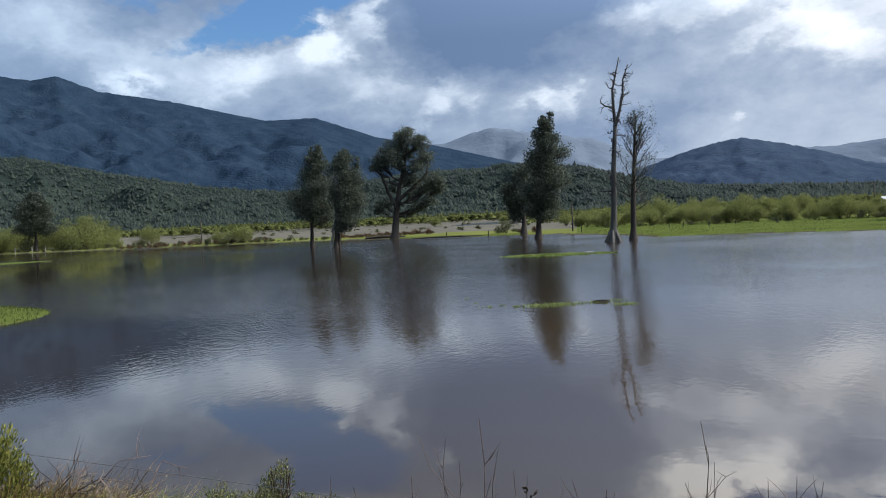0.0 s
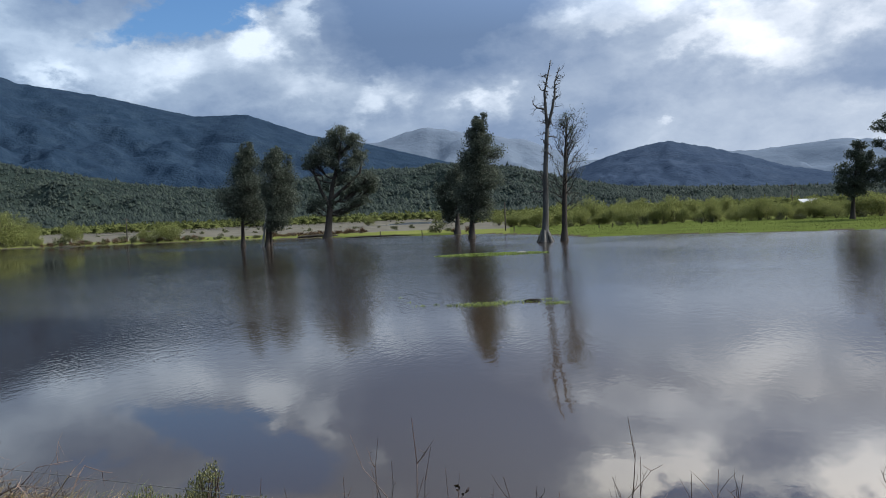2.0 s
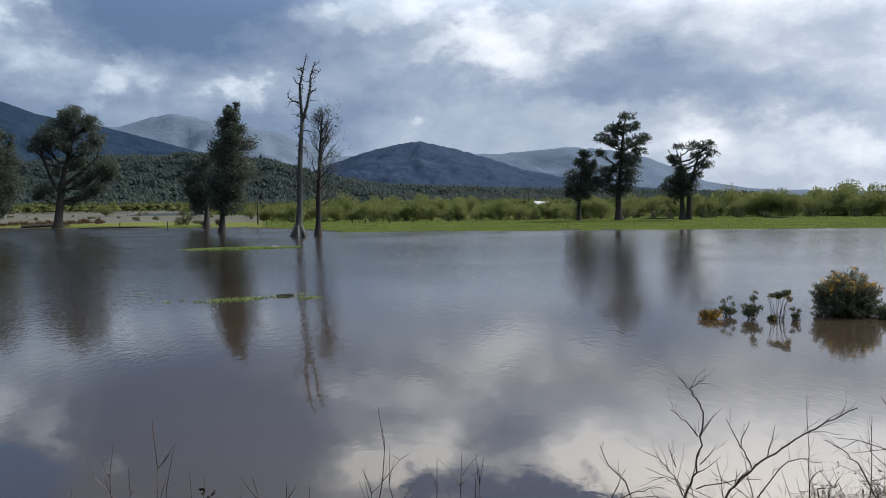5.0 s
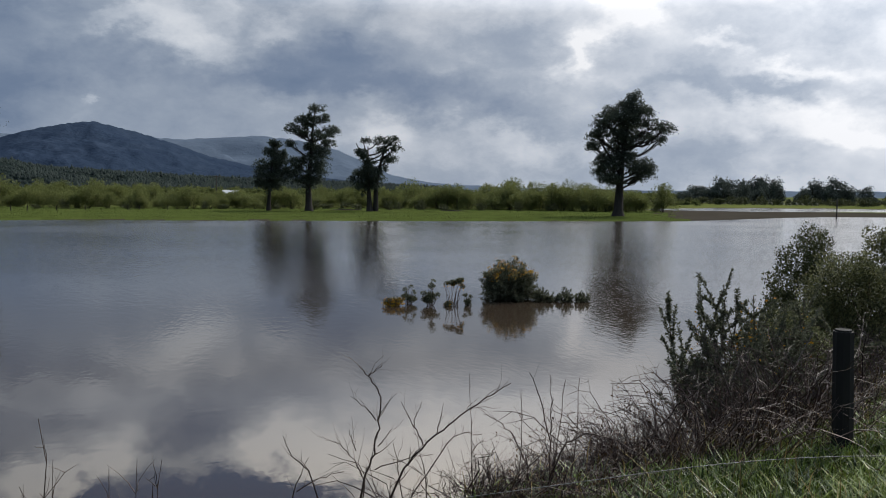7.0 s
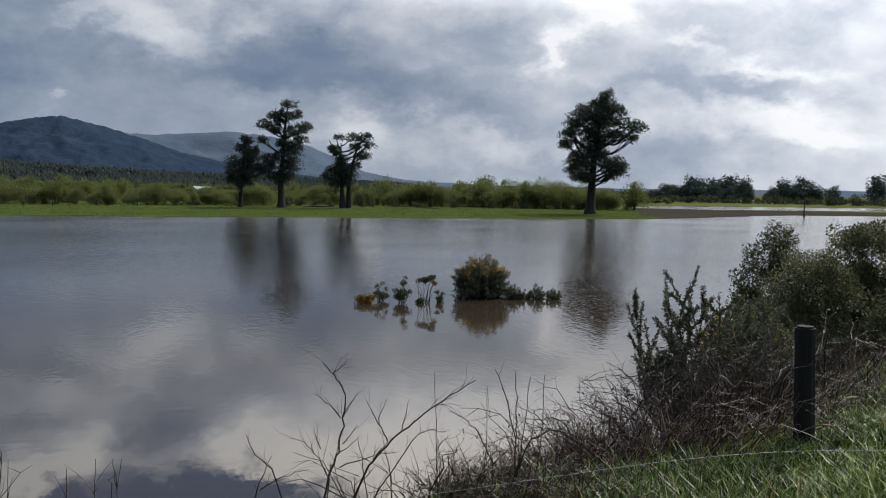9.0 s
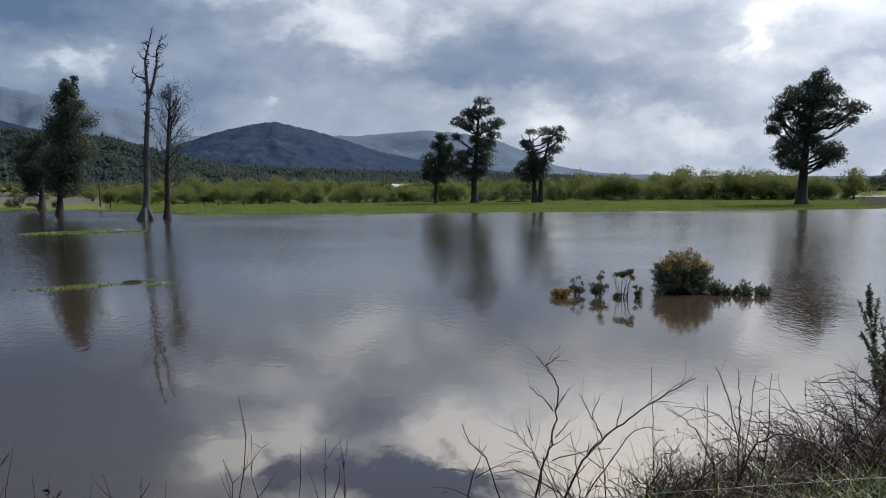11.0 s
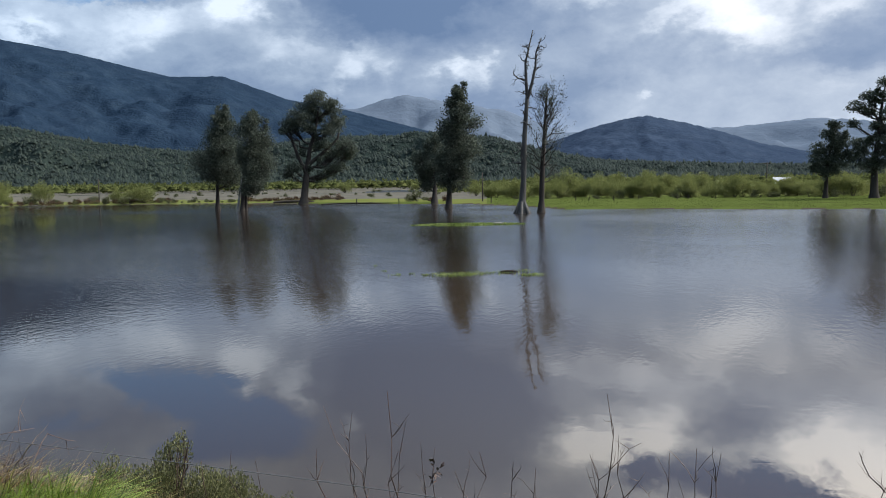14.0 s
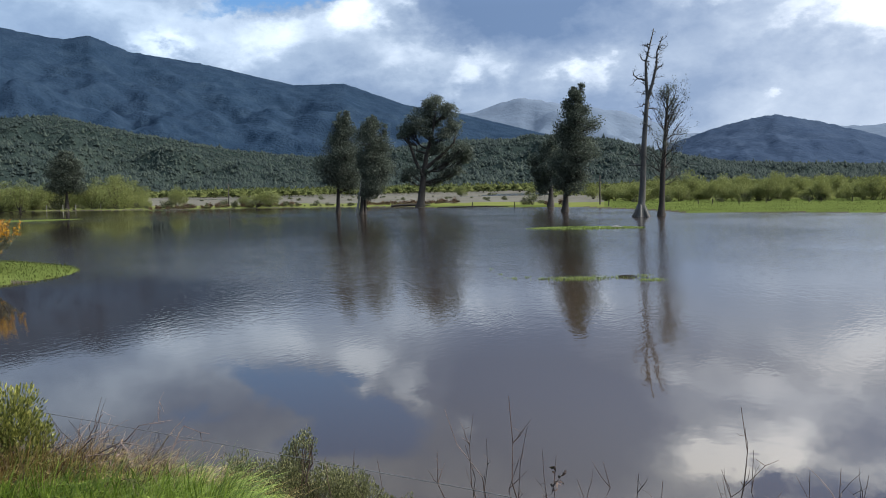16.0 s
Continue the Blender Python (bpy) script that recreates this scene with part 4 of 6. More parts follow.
def dead_tree():
    ob = thing("dead_tree", place(12.0, 101), -12.0, "tall dead grey tree, forked and leafless, in flood water", "tree", "trees in the flood water")
    tb = Tubes(12)
    tb.add([(-0.1, 0, -0.6), (-0.05, 0, 0.5), (0.05, 0, 1.6), (0.2, 0.1, 4), (0.28, 0, 8), (0.55, 0.1, 12), (0.75, 0, 14.6)], [1.0, 0.66, 0.44, 0.36, 0.32, 0.27, 0.22])
    part("trunk", tb.data(), M_SILVER, ob, "pale flared trunk", smooth=True)
    for a in (0.3, 1.5, 2.6, 3.6, 4.6, 5.6):
        tb = Tubes(5)
        tb.add([(1.35 * math.cos(a), 1.35 * math.sin(a), -0.5), (0.85 * math.cos(a), 0.85 * math.sin(a), 0.25), (0.42 * math.cos(a), 0.42 * math.sin(a), 1.5)], [0.30, 0.24, 0.1])
        part("root", tb.data(), M_SILVER, ob, smooth=True)
    for line, r in (([(0.75, 0, 14.2), (0.62, 0.1, 16.4), (0.55, 0, 18.6), (0.95, 0.1, 20.4), (1.5, 0, 22.6)], 0.23), ([(0.75, 0, 14.2), (1.35, -0.1, 16.2), (1.8, 0, 18.2), (1.85, 0, 19.8), (2.5, 0, 21.6)], 0.22)):
        tb = Tubes(7)
        tb.add(line, [r * (1 - 0.75 * k / 4) for k in range(5)])
        part("fork", tb.data(), M_SILVER, ob, smooth=True)
    arms = [((0.6, 0, 16.6), (-1, 0.1, 0.05), 2.1, 0.13), ((0.55, 0, 18.9), (-0.9, 0, 0.5), 1.2, 0.08), ((0.9, 0, 20.2), (-0.8, 0, 0.8), 1.5, 0.08), ((1.2, 0, 21.4), (0.5, 0, 1), 1.0, 0.06),
            ((1.85, 0, 19.6), (1, 0, 0.2), 1.4, 0.09), ((2.0, 0, 20.3), (1, 0, 0.5), 1.3, 0.08), ((1.7, 0, 17.6), (1, 0.2, 0.2), 1.2, 0.08), ((0.9, 0, 15.0), (1, 0, 0.4), 1.3, 0.10), ((0.6, 0, 13.2), (1, 0, 0.5), 1.4, 0.09),
            ((0.6, 0, 13.6), (-1, 0, 0.35), 1.2, 0.08), ((0.5, 0, 12.2), (-1, 0.2, -0.1), 1.4, 0.09), ((0.5, 0, 11.2), (1, -0.3, 0.5), 1.5, 0.09),
            ((0.25, 0, 7.0), (-0.6, 0, 0.9), 2.6, 0.14), ((0.25, 0, 6.4), (-1, 0.2, 0.25), 1.8, 0.11), ((0.3, 0, 8.6), (0.9, 0.4, 0.6), 1.2, 0.08), ((0.3, 0, 7.4), (0.8, -0.4, 0.4), 1.1, 0.07)]
    for k in range(26):
        t = k / 25
        side = 1 if k % 2 else -1
        arms.append(((0.62 + 0.5 * t if side < 0 else 1.0 + 1.1 * t, 0, 14.8 + 6.2 * t), (side * rng.uniform(0.5, 1), rng.uniform(-0.7, 0.7), rng.uniform(0.1, 0.7)), rng.uniform(0.6, 1.5), 0.06))
    for k in range(13):
        arms.append(((0.25 + 0.035 * k, 0, 5.5 + k * 0.72), (rng.choice((-1, 1)), rng.uniform(-1, 1), rng.uniform(0, 0.5)), rng.uniform(0.6, 1.4), 0.06))
    for p, way, length, r in arms:
        tb = Tubes(4)
        crooked(tb, p, way, length * 1.15, r * 1.15, 3, 0.45, 0.05, 4)
        part("branch", tb.data(), M_SILVER, ob)


def bare_tree():
    ob = thing("sparse_tree", place(13.35, 103), -13.35, "half-dead tree with fine bare twigs, in flood water", "tree", "trees in the flood water")
    tb = Tubes(9)
    tb.add([(0, 0, -0.6), (0, 0, 0.4), (0.05, 0, 1.5), (0.15, 0, 5), (0.4, 0, 9), (0.6, 0, 12.5), (0.9, 0, 15.6)], [0.75, 0.5, 0.36, 0.32, 0.24, 0.14, 0.05])
    part("trunk", tb.data(), M_BARK, ob, smooth=True)
    tips = []
    for k in range(40):
        z = 3.8 + 11.0 * (k / 39) ** 0.9
        a = rng.uniform(0, math.tau)
        up = 0.55 + 0.5 * (z - 4) / 11
        length = 4.3 * (1 - 0.55 * abs(z - 8.5) / 7) if z < 14 else 1.4
        side = 0.5 if math.cos(a) < 0 else 1.0
        tb = Tubes(3)
        x = float(np.interp(z, (0, 5, 9, 12.5, 15.6), (0, 0.15, 0.4, 0.6, 0.9)))
        line = crooked(tb, (x, 0, z), (math.cos(a), math.sin(a), up), length * side ** 0.4, 0.09, 3, 0.17, 0.07, 4)
        part("branch", tb.data(), M_BARK, ob)
        tips += [tuple(v) for v in rng.permutation(np.array(tb.v))[:90]]
    pts = np.array(tips) + rng.normal(0, 0.14, (len(tips), 3))
    part("crown", leaves(pts, 0.20, 0.08, 0.0), M_BROADLEAF, ob, "thin sparse foliage")


dead_tree()
bare_tree()


# ---- willows and scrub ----


def bush_kind(name, leaf, label, category, group, width, height, n, size, stems=5, bark=M_BARK, feather=0.5):
    """One many-stemmed bush, its leaf sprays pointing out and up."""
    ob = thing(name, (0, 0, 0), 0, label, category, group)
    tb, pts, ways = Tubes(3), [], []
    for s in range(stems):
        a = math.tau * s / stems + rng.uniform(-0.4, 0.4)
        lean = rng.uniform(0.15, 0.75)
        line, radii = tb.grow((0.15 * math.cos(a), 0.15 * math.sin(a), -0.2), (lean * math.cos(a), lean * math.sin(a), 1), height * 0.66, 0.02 * height, 5, 0.1, 0.02)
        for k in (2, 3, 4, 5):
            tb.grow(line[k], Vector(rng.normal(0, 0.6, 3)) + Vector((0, 0, 0.6)), height * 0.2, radii[k] * 0.5, 3, 0.15)
    for _ in range(int(7 + 2 * width)):
        a, q = rng.uniform(0, math.tau), rng.uniform(0, 0.62) ** 0.7
        z = height * rng.uniform(0.16, 0.86) * (1 - 0.45 * q)
        c = (q * width * 0.5 * math.cos(a), q * width * 0.5 * math.sin(a), z)
        hw = width * rng.uniform(0.15, 0.26)
        p = in_pad(c, (hw, hw, hw * rng.uniform(0.7, 1.1)), n // int(7 + 2 * width), 0.3)
        p = p[p[:, 2] > 0.02]
        pts.append(p)
        w = (p - np.array((0, 0, height * 0.2))) / height
        w[:, 2] += feather
        ways.append(w)
    part("branchwork", tb.data(), bark, ob)
    part("crown", leaves(np.concatenate(pts), size[0], size[1], 0.0, 1.4, 0.4, np.concatenate(ways), True), leaf, ob)
    return ob


def scatter(kinds, spots):
    """Puts copies of the kinds at (az, d, z, scale, tall)."""
    used = set()
    for k, (az, d, z, s, tall) in enumerate(spots):
        ob = kinds[k % len(kinds)]
        m = Matrix.Translation(place(az, d, z)) @ Matrix.Rotation(rng.uniform(0, math.tau), 4, "Z") @ Matrix.Diagonal((s, s, s * tall, 1))
        if ob in used:
            copy_thing(ob, m @ Matrix.Diagonal((1 / ob.scale.x, 1 / ob.scale.y, 1 / ob.scale.z, 1)))
        else:
            ob.matrix_basis = m
            used.add(ob)


W_LABEL = "rounded yellow-green spring willow in the thicket"
willows = [bush_kind("willow", M_WILLOW, W_LABEL, "willow", "willows on the flats", 6.0, h, 2900, (0.25, 0.18), 5, feather=0.12) for h in (4.6, 5.2, 4.2, 5.6, 4.9)]
spots = []
for az in np.arange(9.5, 34, 0.6):      # front row behind the paddock
    d = float(np.interp(az, (8, 15, 25, 34), (182, 172, 164, 166))) + rng.uniform(-8, 8)
    spots.append((az + rng.uniform(-0.3, 0.3), d, 0.4, rng.uniform(0.45, 1.0), rng.uniform(0.75, 1.1)))
for az in np.arange(9, 60, 0.55):        # thicker rows further back
    d = float(np.interp(az, (8, 25, 40, 46, 58), (215, 200, 190, 184, 180))) + rng.uniform(-12, 12)
    big = 1.22 if 42 < az < 56 else 0.95
    spots.append((az + rng.uniform(-0.4, 0.4), d, 0.4, big * rng.uniform(0.6, 1.2), rng.uniform(0.85, 1.15)))
for az in np.arange(34, 58, 0.75):
    d = float(np.interp(az, (34, 44, 58), (182, 178, 176))) + rng.uniform(-5, 5)
    spots.append((az, d, 0.4, rng.uniform(0.75, 1.05) * (1.1 if az > 43 else 0.75), rng.uniform(0.9, 1.15)))
for az, d, s, tall in ((-20.2, 216, 0.9, 1.35), (-15.0, 206, 1.0, 0.85), (-14.1, 207, 1.0, 0.8), (-15.8, 212, 0.8, 0.8), (-22.3, 232, 0.7, 0.6), (15.2, 186, 1.25, 1.1), (4.3, 330, 1.0, 0.9), (-0.6, 360, 1.1, 0.8)):
    spots.append((az, d, 0.25, s, tall))
scatter(willows, spots)
tall_willows = [bush_kind("willow", M_WILLOW, "tall rounded yellow-green willow at the water's edge", "willow", "willows on the flats", 10.5, h, 5200, (0.32, 0.22), 6, feather=0.0) for h in (9.5, 8.0)]
spots = []
for az in np.arange(-39, -22.6, 0.62):
    spots.append((az, 258 + rng.uniform(-8, 12), 0.25, rng.uniform(0.75, 1.1), rng.uniform(0.8, 1.05)))
for az, d, s, tall in ((-24.2, 238, 1.15, 1.1), (-25.6, 246, 0.85, 0.9), (-22.9, 244, 0.75, 0.8), (-29.8, 244, 0.9, 1.0), (-31.5, 250, 1.0, 1.05), (-33.5, 246, 1.0, 1.0)):
    spots.append((az, d, 0.25, s, tall))
scatter(tall_willows, spots)

scrubs = [bush_kind("scrub_bush", M_SCRUB, "dull dark green scrub bush on the flats", "bush", "scrub on the flats", 3.2, h, 620, (0.26, 0.17), 4, feather=0.15) for h in (2.4, 3.0, 2.0)]
spots = []
for az, d, s in ((4.5, 166, 1.15), (3.9, 168, 0.6), (5.1, 172, 0.6), (20.6, 176, 1.2), (21.5, 177, 0.9), (24.5, 178, 0.9), (26.2, 176, 0.7), (29.7, 172, 0.9), (30.6, 172, 0.9), (31.2, 170, 0.7), (33.4, 170, 0.8), (36.0, 168, 0.9), (37.2, 168, 0.9),
                 (41, 166, 0.7), (-20.9, 212, 1.2), (-16.6, 205, 0.9), (-18.4, 206, 0.5), (-13.0, 203, 0.6), (-12.2, 202, 0.5), (-27.6, 250, 1.6), (-30.8, 250, 1.5), (-25.0, 243, 1.2), (-10.9, 203, 0.6), (17.6, 188, 0.8), (16.2, 190, 0.7),
                 (57.6, 178, 0.9), (59.2, 182, 0.7), (11.5, 166, 0.5), (13.8, 164, 0.6), (17.2, 160, 0.6), (18.9, 160, 0.8), (19.6, 161, 0.6), (22.6, 160, 0.7), (23.5, 161, 0.9), (27.6, 158, 0.6), (28.8, 160, 0.8), (32.6, 160, 0.7), (35.2, 160, 0.9), (38.1, 162, 0.8), (40.2, 162, 0.9), (42.6, 164, 0.9), (44.3, 166, 0.8), (47, 168, 0.9), (49.6, 168, 0.8), (52, 170, 1.0), (54.2, 170, 0.8), (56, 172, 0.9), (1.2, 225, 0.7), (2.4, 230, 0.6), (-23.6, 240, 0.9), (-19.5, 214, 0.7), (-22.8, 236, 0.8)):
    spots.append((az, d, 0.25, s, rng.uniform(0.85, 1.1)))
for az in np.arange(-33, -7.5, 0.45):
    spots.append((az + rng.uniform(-0.2, 0.2), far_shore(az) + rng.uniform(2, 10), 0.15, rng.uniform(0.3, 0.65), rng.uniform(0.5, 0.9)))
for _ in range(46):        # low growth on the gravel
    spots.append((rng.uniform(-20, 8), rng.uniform(215, 420), 0.15, rng.uniform(0.4, 1.0), rng.uniform(0.4, 0.8)))
for az in np.arange(59.5, 78, 0.4):        # low growth under the shelter belt
    spots.append((az + rng.uniform(-0.2, 0.2), 372 + rng.uniform(-12, 20), 0.1, rng.uniform(1.2, 2.2), rng.uniform(0.7, 1.0)))
scatter(scrubs, spots)

rusty = [bush_kind("rusty_bush", M_RUST, "rust-brown flood-killed bush on the river edge", "bush", "rusty bushes", 2.2, h, 480, (0.22, 0.13), 4, feather=0.2) for h in (1.3, 1.7)]
spots = [(az, d, 0.2, rng.uniform(0.6, 1.15), rng.uniform(0.7, 1.1)) for az, d in
         [(a, 196 + rng.uniform(-6, 8)) for a in np.arange(-7.4, -0.8, 0.3)] + [(a, 207 + rng.uniform(-3, 5)) for a in np.arange(-22, -12, 0.55)] + [(5.6, 160), (6.6, 158), (-21.6, 214)]]
scatter(rusty, spots)

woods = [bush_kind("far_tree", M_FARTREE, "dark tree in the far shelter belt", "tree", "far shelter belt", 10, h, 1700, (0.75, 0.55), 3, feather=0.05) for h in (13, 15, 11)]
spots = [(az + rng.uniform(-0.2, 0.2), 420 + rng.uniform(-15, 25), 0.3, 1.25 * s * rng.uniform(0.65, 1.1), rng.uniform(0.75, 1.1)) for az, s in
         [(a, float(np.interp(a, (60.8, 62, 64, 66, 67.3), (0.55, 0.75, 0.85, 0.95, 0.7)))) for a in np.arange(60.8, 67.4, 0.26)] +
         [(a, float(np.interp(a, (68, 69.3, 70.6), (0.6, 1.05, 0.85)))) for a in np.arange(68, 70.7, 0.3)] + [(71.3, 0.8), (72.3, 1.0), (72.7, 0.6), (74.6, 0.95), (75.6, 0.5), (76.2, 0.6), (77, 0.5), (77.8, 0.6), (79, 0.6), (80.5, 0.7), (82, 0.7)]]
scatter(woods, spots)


def far_thicket():
    """Willow thickets beyond the riverbed, and low scrub on the far plain."""
    spots, sizes, tall = [], [], []
    for _ in range(9500):
        az = rng.uniform(-42, 62)
        d = rng.uniform(560, 900) if az < 6 else rng.uniform(270, 900)
        if az < 6 and noise.noise(place(az, d) * 0.01) < -0.15 and d < 850:
            continue
        s = rng.uniform(1.0, 2.2) * (1 if d < 500 else 2.4 if az > 6 else 2.8)
        spots.append(tuple(place(az, d, s * 0.5)))
        sizes.append(s)
        tall.append(rng.uniform(0.5, 0.85))
    stuff("far_thicket", leafy_crowns(spots, sizes, tall, 9, 0.66), M_THICKET, "hazy yellow-green willow thickets across the flats", "thicket", True)
    spots, sizes, tall = [], [], []
    for _ in range(1500):
        az, d = rng.uniform(58.5, 92), rng.uniform(360, 900)
        s = rng.uniform(0.7, 1.7)
        spots.append(tuple(place(az, d, s * 0.4)))
        sizes.append(s)
        tall.append(rng.uniform(0.6, 1.0))
    stuff("far_scrub", leafy_crowns(spots, sizes, tall), M_SCRUB, "low green scrub across the far flats", "scrub", True)


far_thicket()

# ---- poles, posts, logs ----


def power_pole(az, d, z, height, cross=True):
    ob = thing("power_pole", place(az, d, z), -az + 25, "weathered timber power pole on the flats", "power pole", "power poles")
    tb = Tubes(8)
    tb.add([(0, 0, -0.5), (0, 0, height)], [0.15, 0.11])
    part("pole", tb.data(), M_BARK, ob, smooth=True)
    if cross:
        tb = Tubes(4)
        tb.add([(-0.9, 0.12, height - 0.35), (0.9, 0.12, height - 0.35)], [0.07, 0.07])
        part("crossarm", tb.data(), M_BARK, ob)
    return ob


for az, d, z, h in ((-16.9, 222, 0.2, 6.2), (9.2, 158, 0.3, 5.6), (28.4, 212, 0.4, 7.4), (70.5, 168, 0.2, 3.4)):
    power_pole(az, d, z, h, h > 6)


def post_thing(az, d, z, height, r, material, label, group, lean=0.0):
    ob = thing("fence_post", place(az, d, z), -az, label, "fence post", group)
    bm = bmesh.new()
    bmesh.ops.create_cone(bm, cap_ends=True, segments=10, radius1=r * 1.03, radius2=r * 0.97, depth=height + 0.4)
    bmesh.ops.bevel(bm, geom=[e for e in bm.edges if abs(e.verts[0].co.z - e.verts[1].co.z) < 0.01 and e.verts[0].co.z > 0], offset=r * 0.18, segments=2, affect="EDGES")
    for v in bm.verts:
        v.co.z += (height + 0.4) / 2 - 0.4
        k = 1 + 0.05 * noise.noise(v.co * 7)
        v.co.x, v.co.y = v.co.x * k + lean * v.co.z, v.co.y * k
    me = bpy.data.meshes.new("post")
    bm.to_mesh(me)
    bm.free()
    me.materials.append(material)
    p = new("post", me)
    p.parent = ob
    return ob


for az, d in ((-28.3, 246), (-27.35, 243), (-26.6, 242), (-25.1, 240), (-31.0, 247)):
    post_thing(az, d, 0, 1.6, 0.13, M_PALE, "pale weathered fence post standing in flood water", "drowned fence posts")
for az, d in ((0.2, 156), (3.2, 152), (9.8, 147), (15.8, 146), (16.7, 146), (18.4, 147), (20.1, 149), (22.7, 150), (23.4, 151), (25.2, 152)):
    post_thing(az, d, 0.25, 0.95, 0.09, M_BARK, "dark weathered fence post on the paddock", "paddock fence posts", rng.uniform(-0.08, 0.08))


def fallen_log(az, d, z, length, r, turn, label, material=M_BARK):
    ob = thing("fallen_log", place(az, d, z), turn, label, "log", "fallen logs")
    tb = Tubes(8)
    tb.add([(-length / 2, 0, 0), (-length / 4, 0.04 * length, r * 0.4), (0, 0, r * 0.5), (length / 4, 0.02 * length, r * 0.3), (length / 2, 0, 0)], [r * 0.7, r, r * 1.05, r * 0.8, r * 0.4])
    part("log", tb.data(), material, ob, smooth=True)
    tb = Tubes(5)
    tb.add([(length * 0.15, 0, r * 0.5), (length * 0.22, 0.3 * r, r * 2.2)], [r * 0.35, r * 0.2])
    part("branch_stub", tb.data(), material, ob)


fallen_log(11.0, 35.4, 0.03, 0.75, 0.05, -6, "short dark stick on the wet turf")
fallen_log(10.3, 76, 0.06, 0.9, 0.10, -4, "pale driftwood chunk on the turf strip", M_PALE)
fallen_log(0.2, 156.5, 0.2, 14, 0.15, -6, "long dark drift log along the paddock edge")
fallen_log(-20.6, 209, 0.2, 4.0, 0.09, -10, "pale drift log at the water's edge", M_PALE)
fallen_log(-4.2, 178, 0.3, 9, 0.3, 15, "dark fallen trunk by the spreading tree")
fallen_log(37.5, 156, 0.36, 7, 0.16, -33, "dark fallen trunk on the paddock")
fallen_log(45, 158, 0.36, 5, 0.14, -38, "dark drift log on the paddock")


def shed(az, d):
    ob = thing("shed", place(az, d, 0.4), -az + 20, "small white farm shed with grey roof, far behind willows", "shed")
    bm = bmesh.new()
    bmesh.ops.create_cube(bm, size=1, matrix=Matrix.Translation((0, 0, 1.3)) @ Matrix.Diagonal((6, 4, 2.6, 1)))
    me = bpy.data.meshes.new("walls")
    bm.to_mesh(me)
    me.materials.append(M_WHITE)
    w = new("walls", me)
    w.parent = ob
    v = [(-3.3, -2.4, 2.5), (3.3, -2.4, 2.5), (3.3, 2.4, 2.5), (-3.3, 2.4, 2.5), (-3.3, 0, 3.7), (3.3, 0, 3.7)]
    part("roof", (v, [(0, 1, 5, 4), (2, 3, 4, 5), (0, 4, 3), (1, 2, 5), (3, 2, 1, 0)]), M_ROOF, ob)


shed(29.3, 330)


# ---- grass ----


def blades(spots, height, width, bend_by=0.5, jitter=0.5):
    """Bent tapering blades at the spots."""
    p = np.asarray(spots, float)
    n = len(p)
    a = rng.uniform(0, math.tau, n)
    h = height * rng.uniform(1 - jitter, 1 + jitter, n)
    way = np.stack([np.cos(a), np.sin(a), np.zeros(n)], 1)
    side = np.stack([-np.sin(a), np.cos(a), np.zeros(n)], 1) * (width * rng.uniform(0.6, 1.4, n))[:, None]
    lean = (bend_by * rng.uniform(0.2, 1.4, n) * h)[:, None]
    up = np.array((0, 0, 1.0)) * h[:, None]
    rows = [p - side * 0.5, p + side * 0.5, p + up * 0.55 + way * lean * 0.3 + side * 0.4, p + up * 0.55 + way * lean * 0.3 - side * 0.4, p + up * 0.9 + way * lean]
    v = np.stack(rows, 1).reshape(-1, 3)
    k = np.arange(n) * 5
    f = [tuple(t) for t in np.stack([k, k + 1, k + 2, k + 3], 1).tolist()] + [tuple(t) for t in np.stack([k + 3, k + 2, k + 4], 1).tolist()]
    return v, f


def bank_spots(n, az0, az1, r0, r1, clump=0.0, past=0.4):
    out = []
    while len(out) < n:
        az, r = rng.uniform(az0, az1), math.sqrt(rng.uniform(r0 * r0, r1 * r1))
        if r > near_shore(az) - past:
            continue
        p = place(az, r)
        if clump and noise.noise(p * 1.3) < rng.uniform(-0.5, 0.5) * clump:
            continue
        out.append(tuple(place(az, r, ground_height(az, r)[0] - 0.03)))
    return out


def grass_limit(az):
    return float(np.interp(az, (42, 46.5, 50, 56, 62, 67.5, 72.6, 74.5, 76.4, 92), (3.6, 5.1, 5.4, 5.7, 6.0, 6.4, 7.4, 9.2, 11.5, 17)))


near_verge = bank_spots(26000, 40, 82, 3.4, 8.0, 0.0)
verge = [q for q in bank_spots(52000, 38, 92, 3.0, 16, 0.5) if math.hypot(q[0], q[1]) < grass_limit(math.degrees(math.atan2(q[0], q[1]))) + rng.normal(0, 0.35)]
stuff("bank_grass", blades(bank_spots(22000, -46, -9, 2.6, 5.9, 0.2), 0.16, 0.009, 1.3), M_LUSH, "lush long grass on the roadside bank", "grass")
near_verge = [q for q in near_verge if math.hypot(q[0], q[1]) < grass_limit(math.degrees(math.atan2(q[0], q[1]))) + rng.normal(0, 0.2)]
stuff("verge_turf", blades(near_verge, 0.12, 0.013, 0.9), M_GRASS, "broad-bladed lush grass beside the fence", "grass")
stuff("verge_grass", blades(verge, 0.15, 0.010, 0.9), M_GRASS, "lush grass on the bank by the fence", "grass")
stuff("bank_turf", blades(bank_spots(6000, -12, 46, 1.5, 4.4, 0.4), 0.22, 0.010, 0.7), M_LUSH, "short grass on the steep bank", "grass")
stuff("dry_stalks", blades(bank_spots(9000, -42, -17, 5.2, 6.6, 0.3), 0.26, 0.006, 1.8), M_DRY, "dry grass stalks along the bank", "grass")
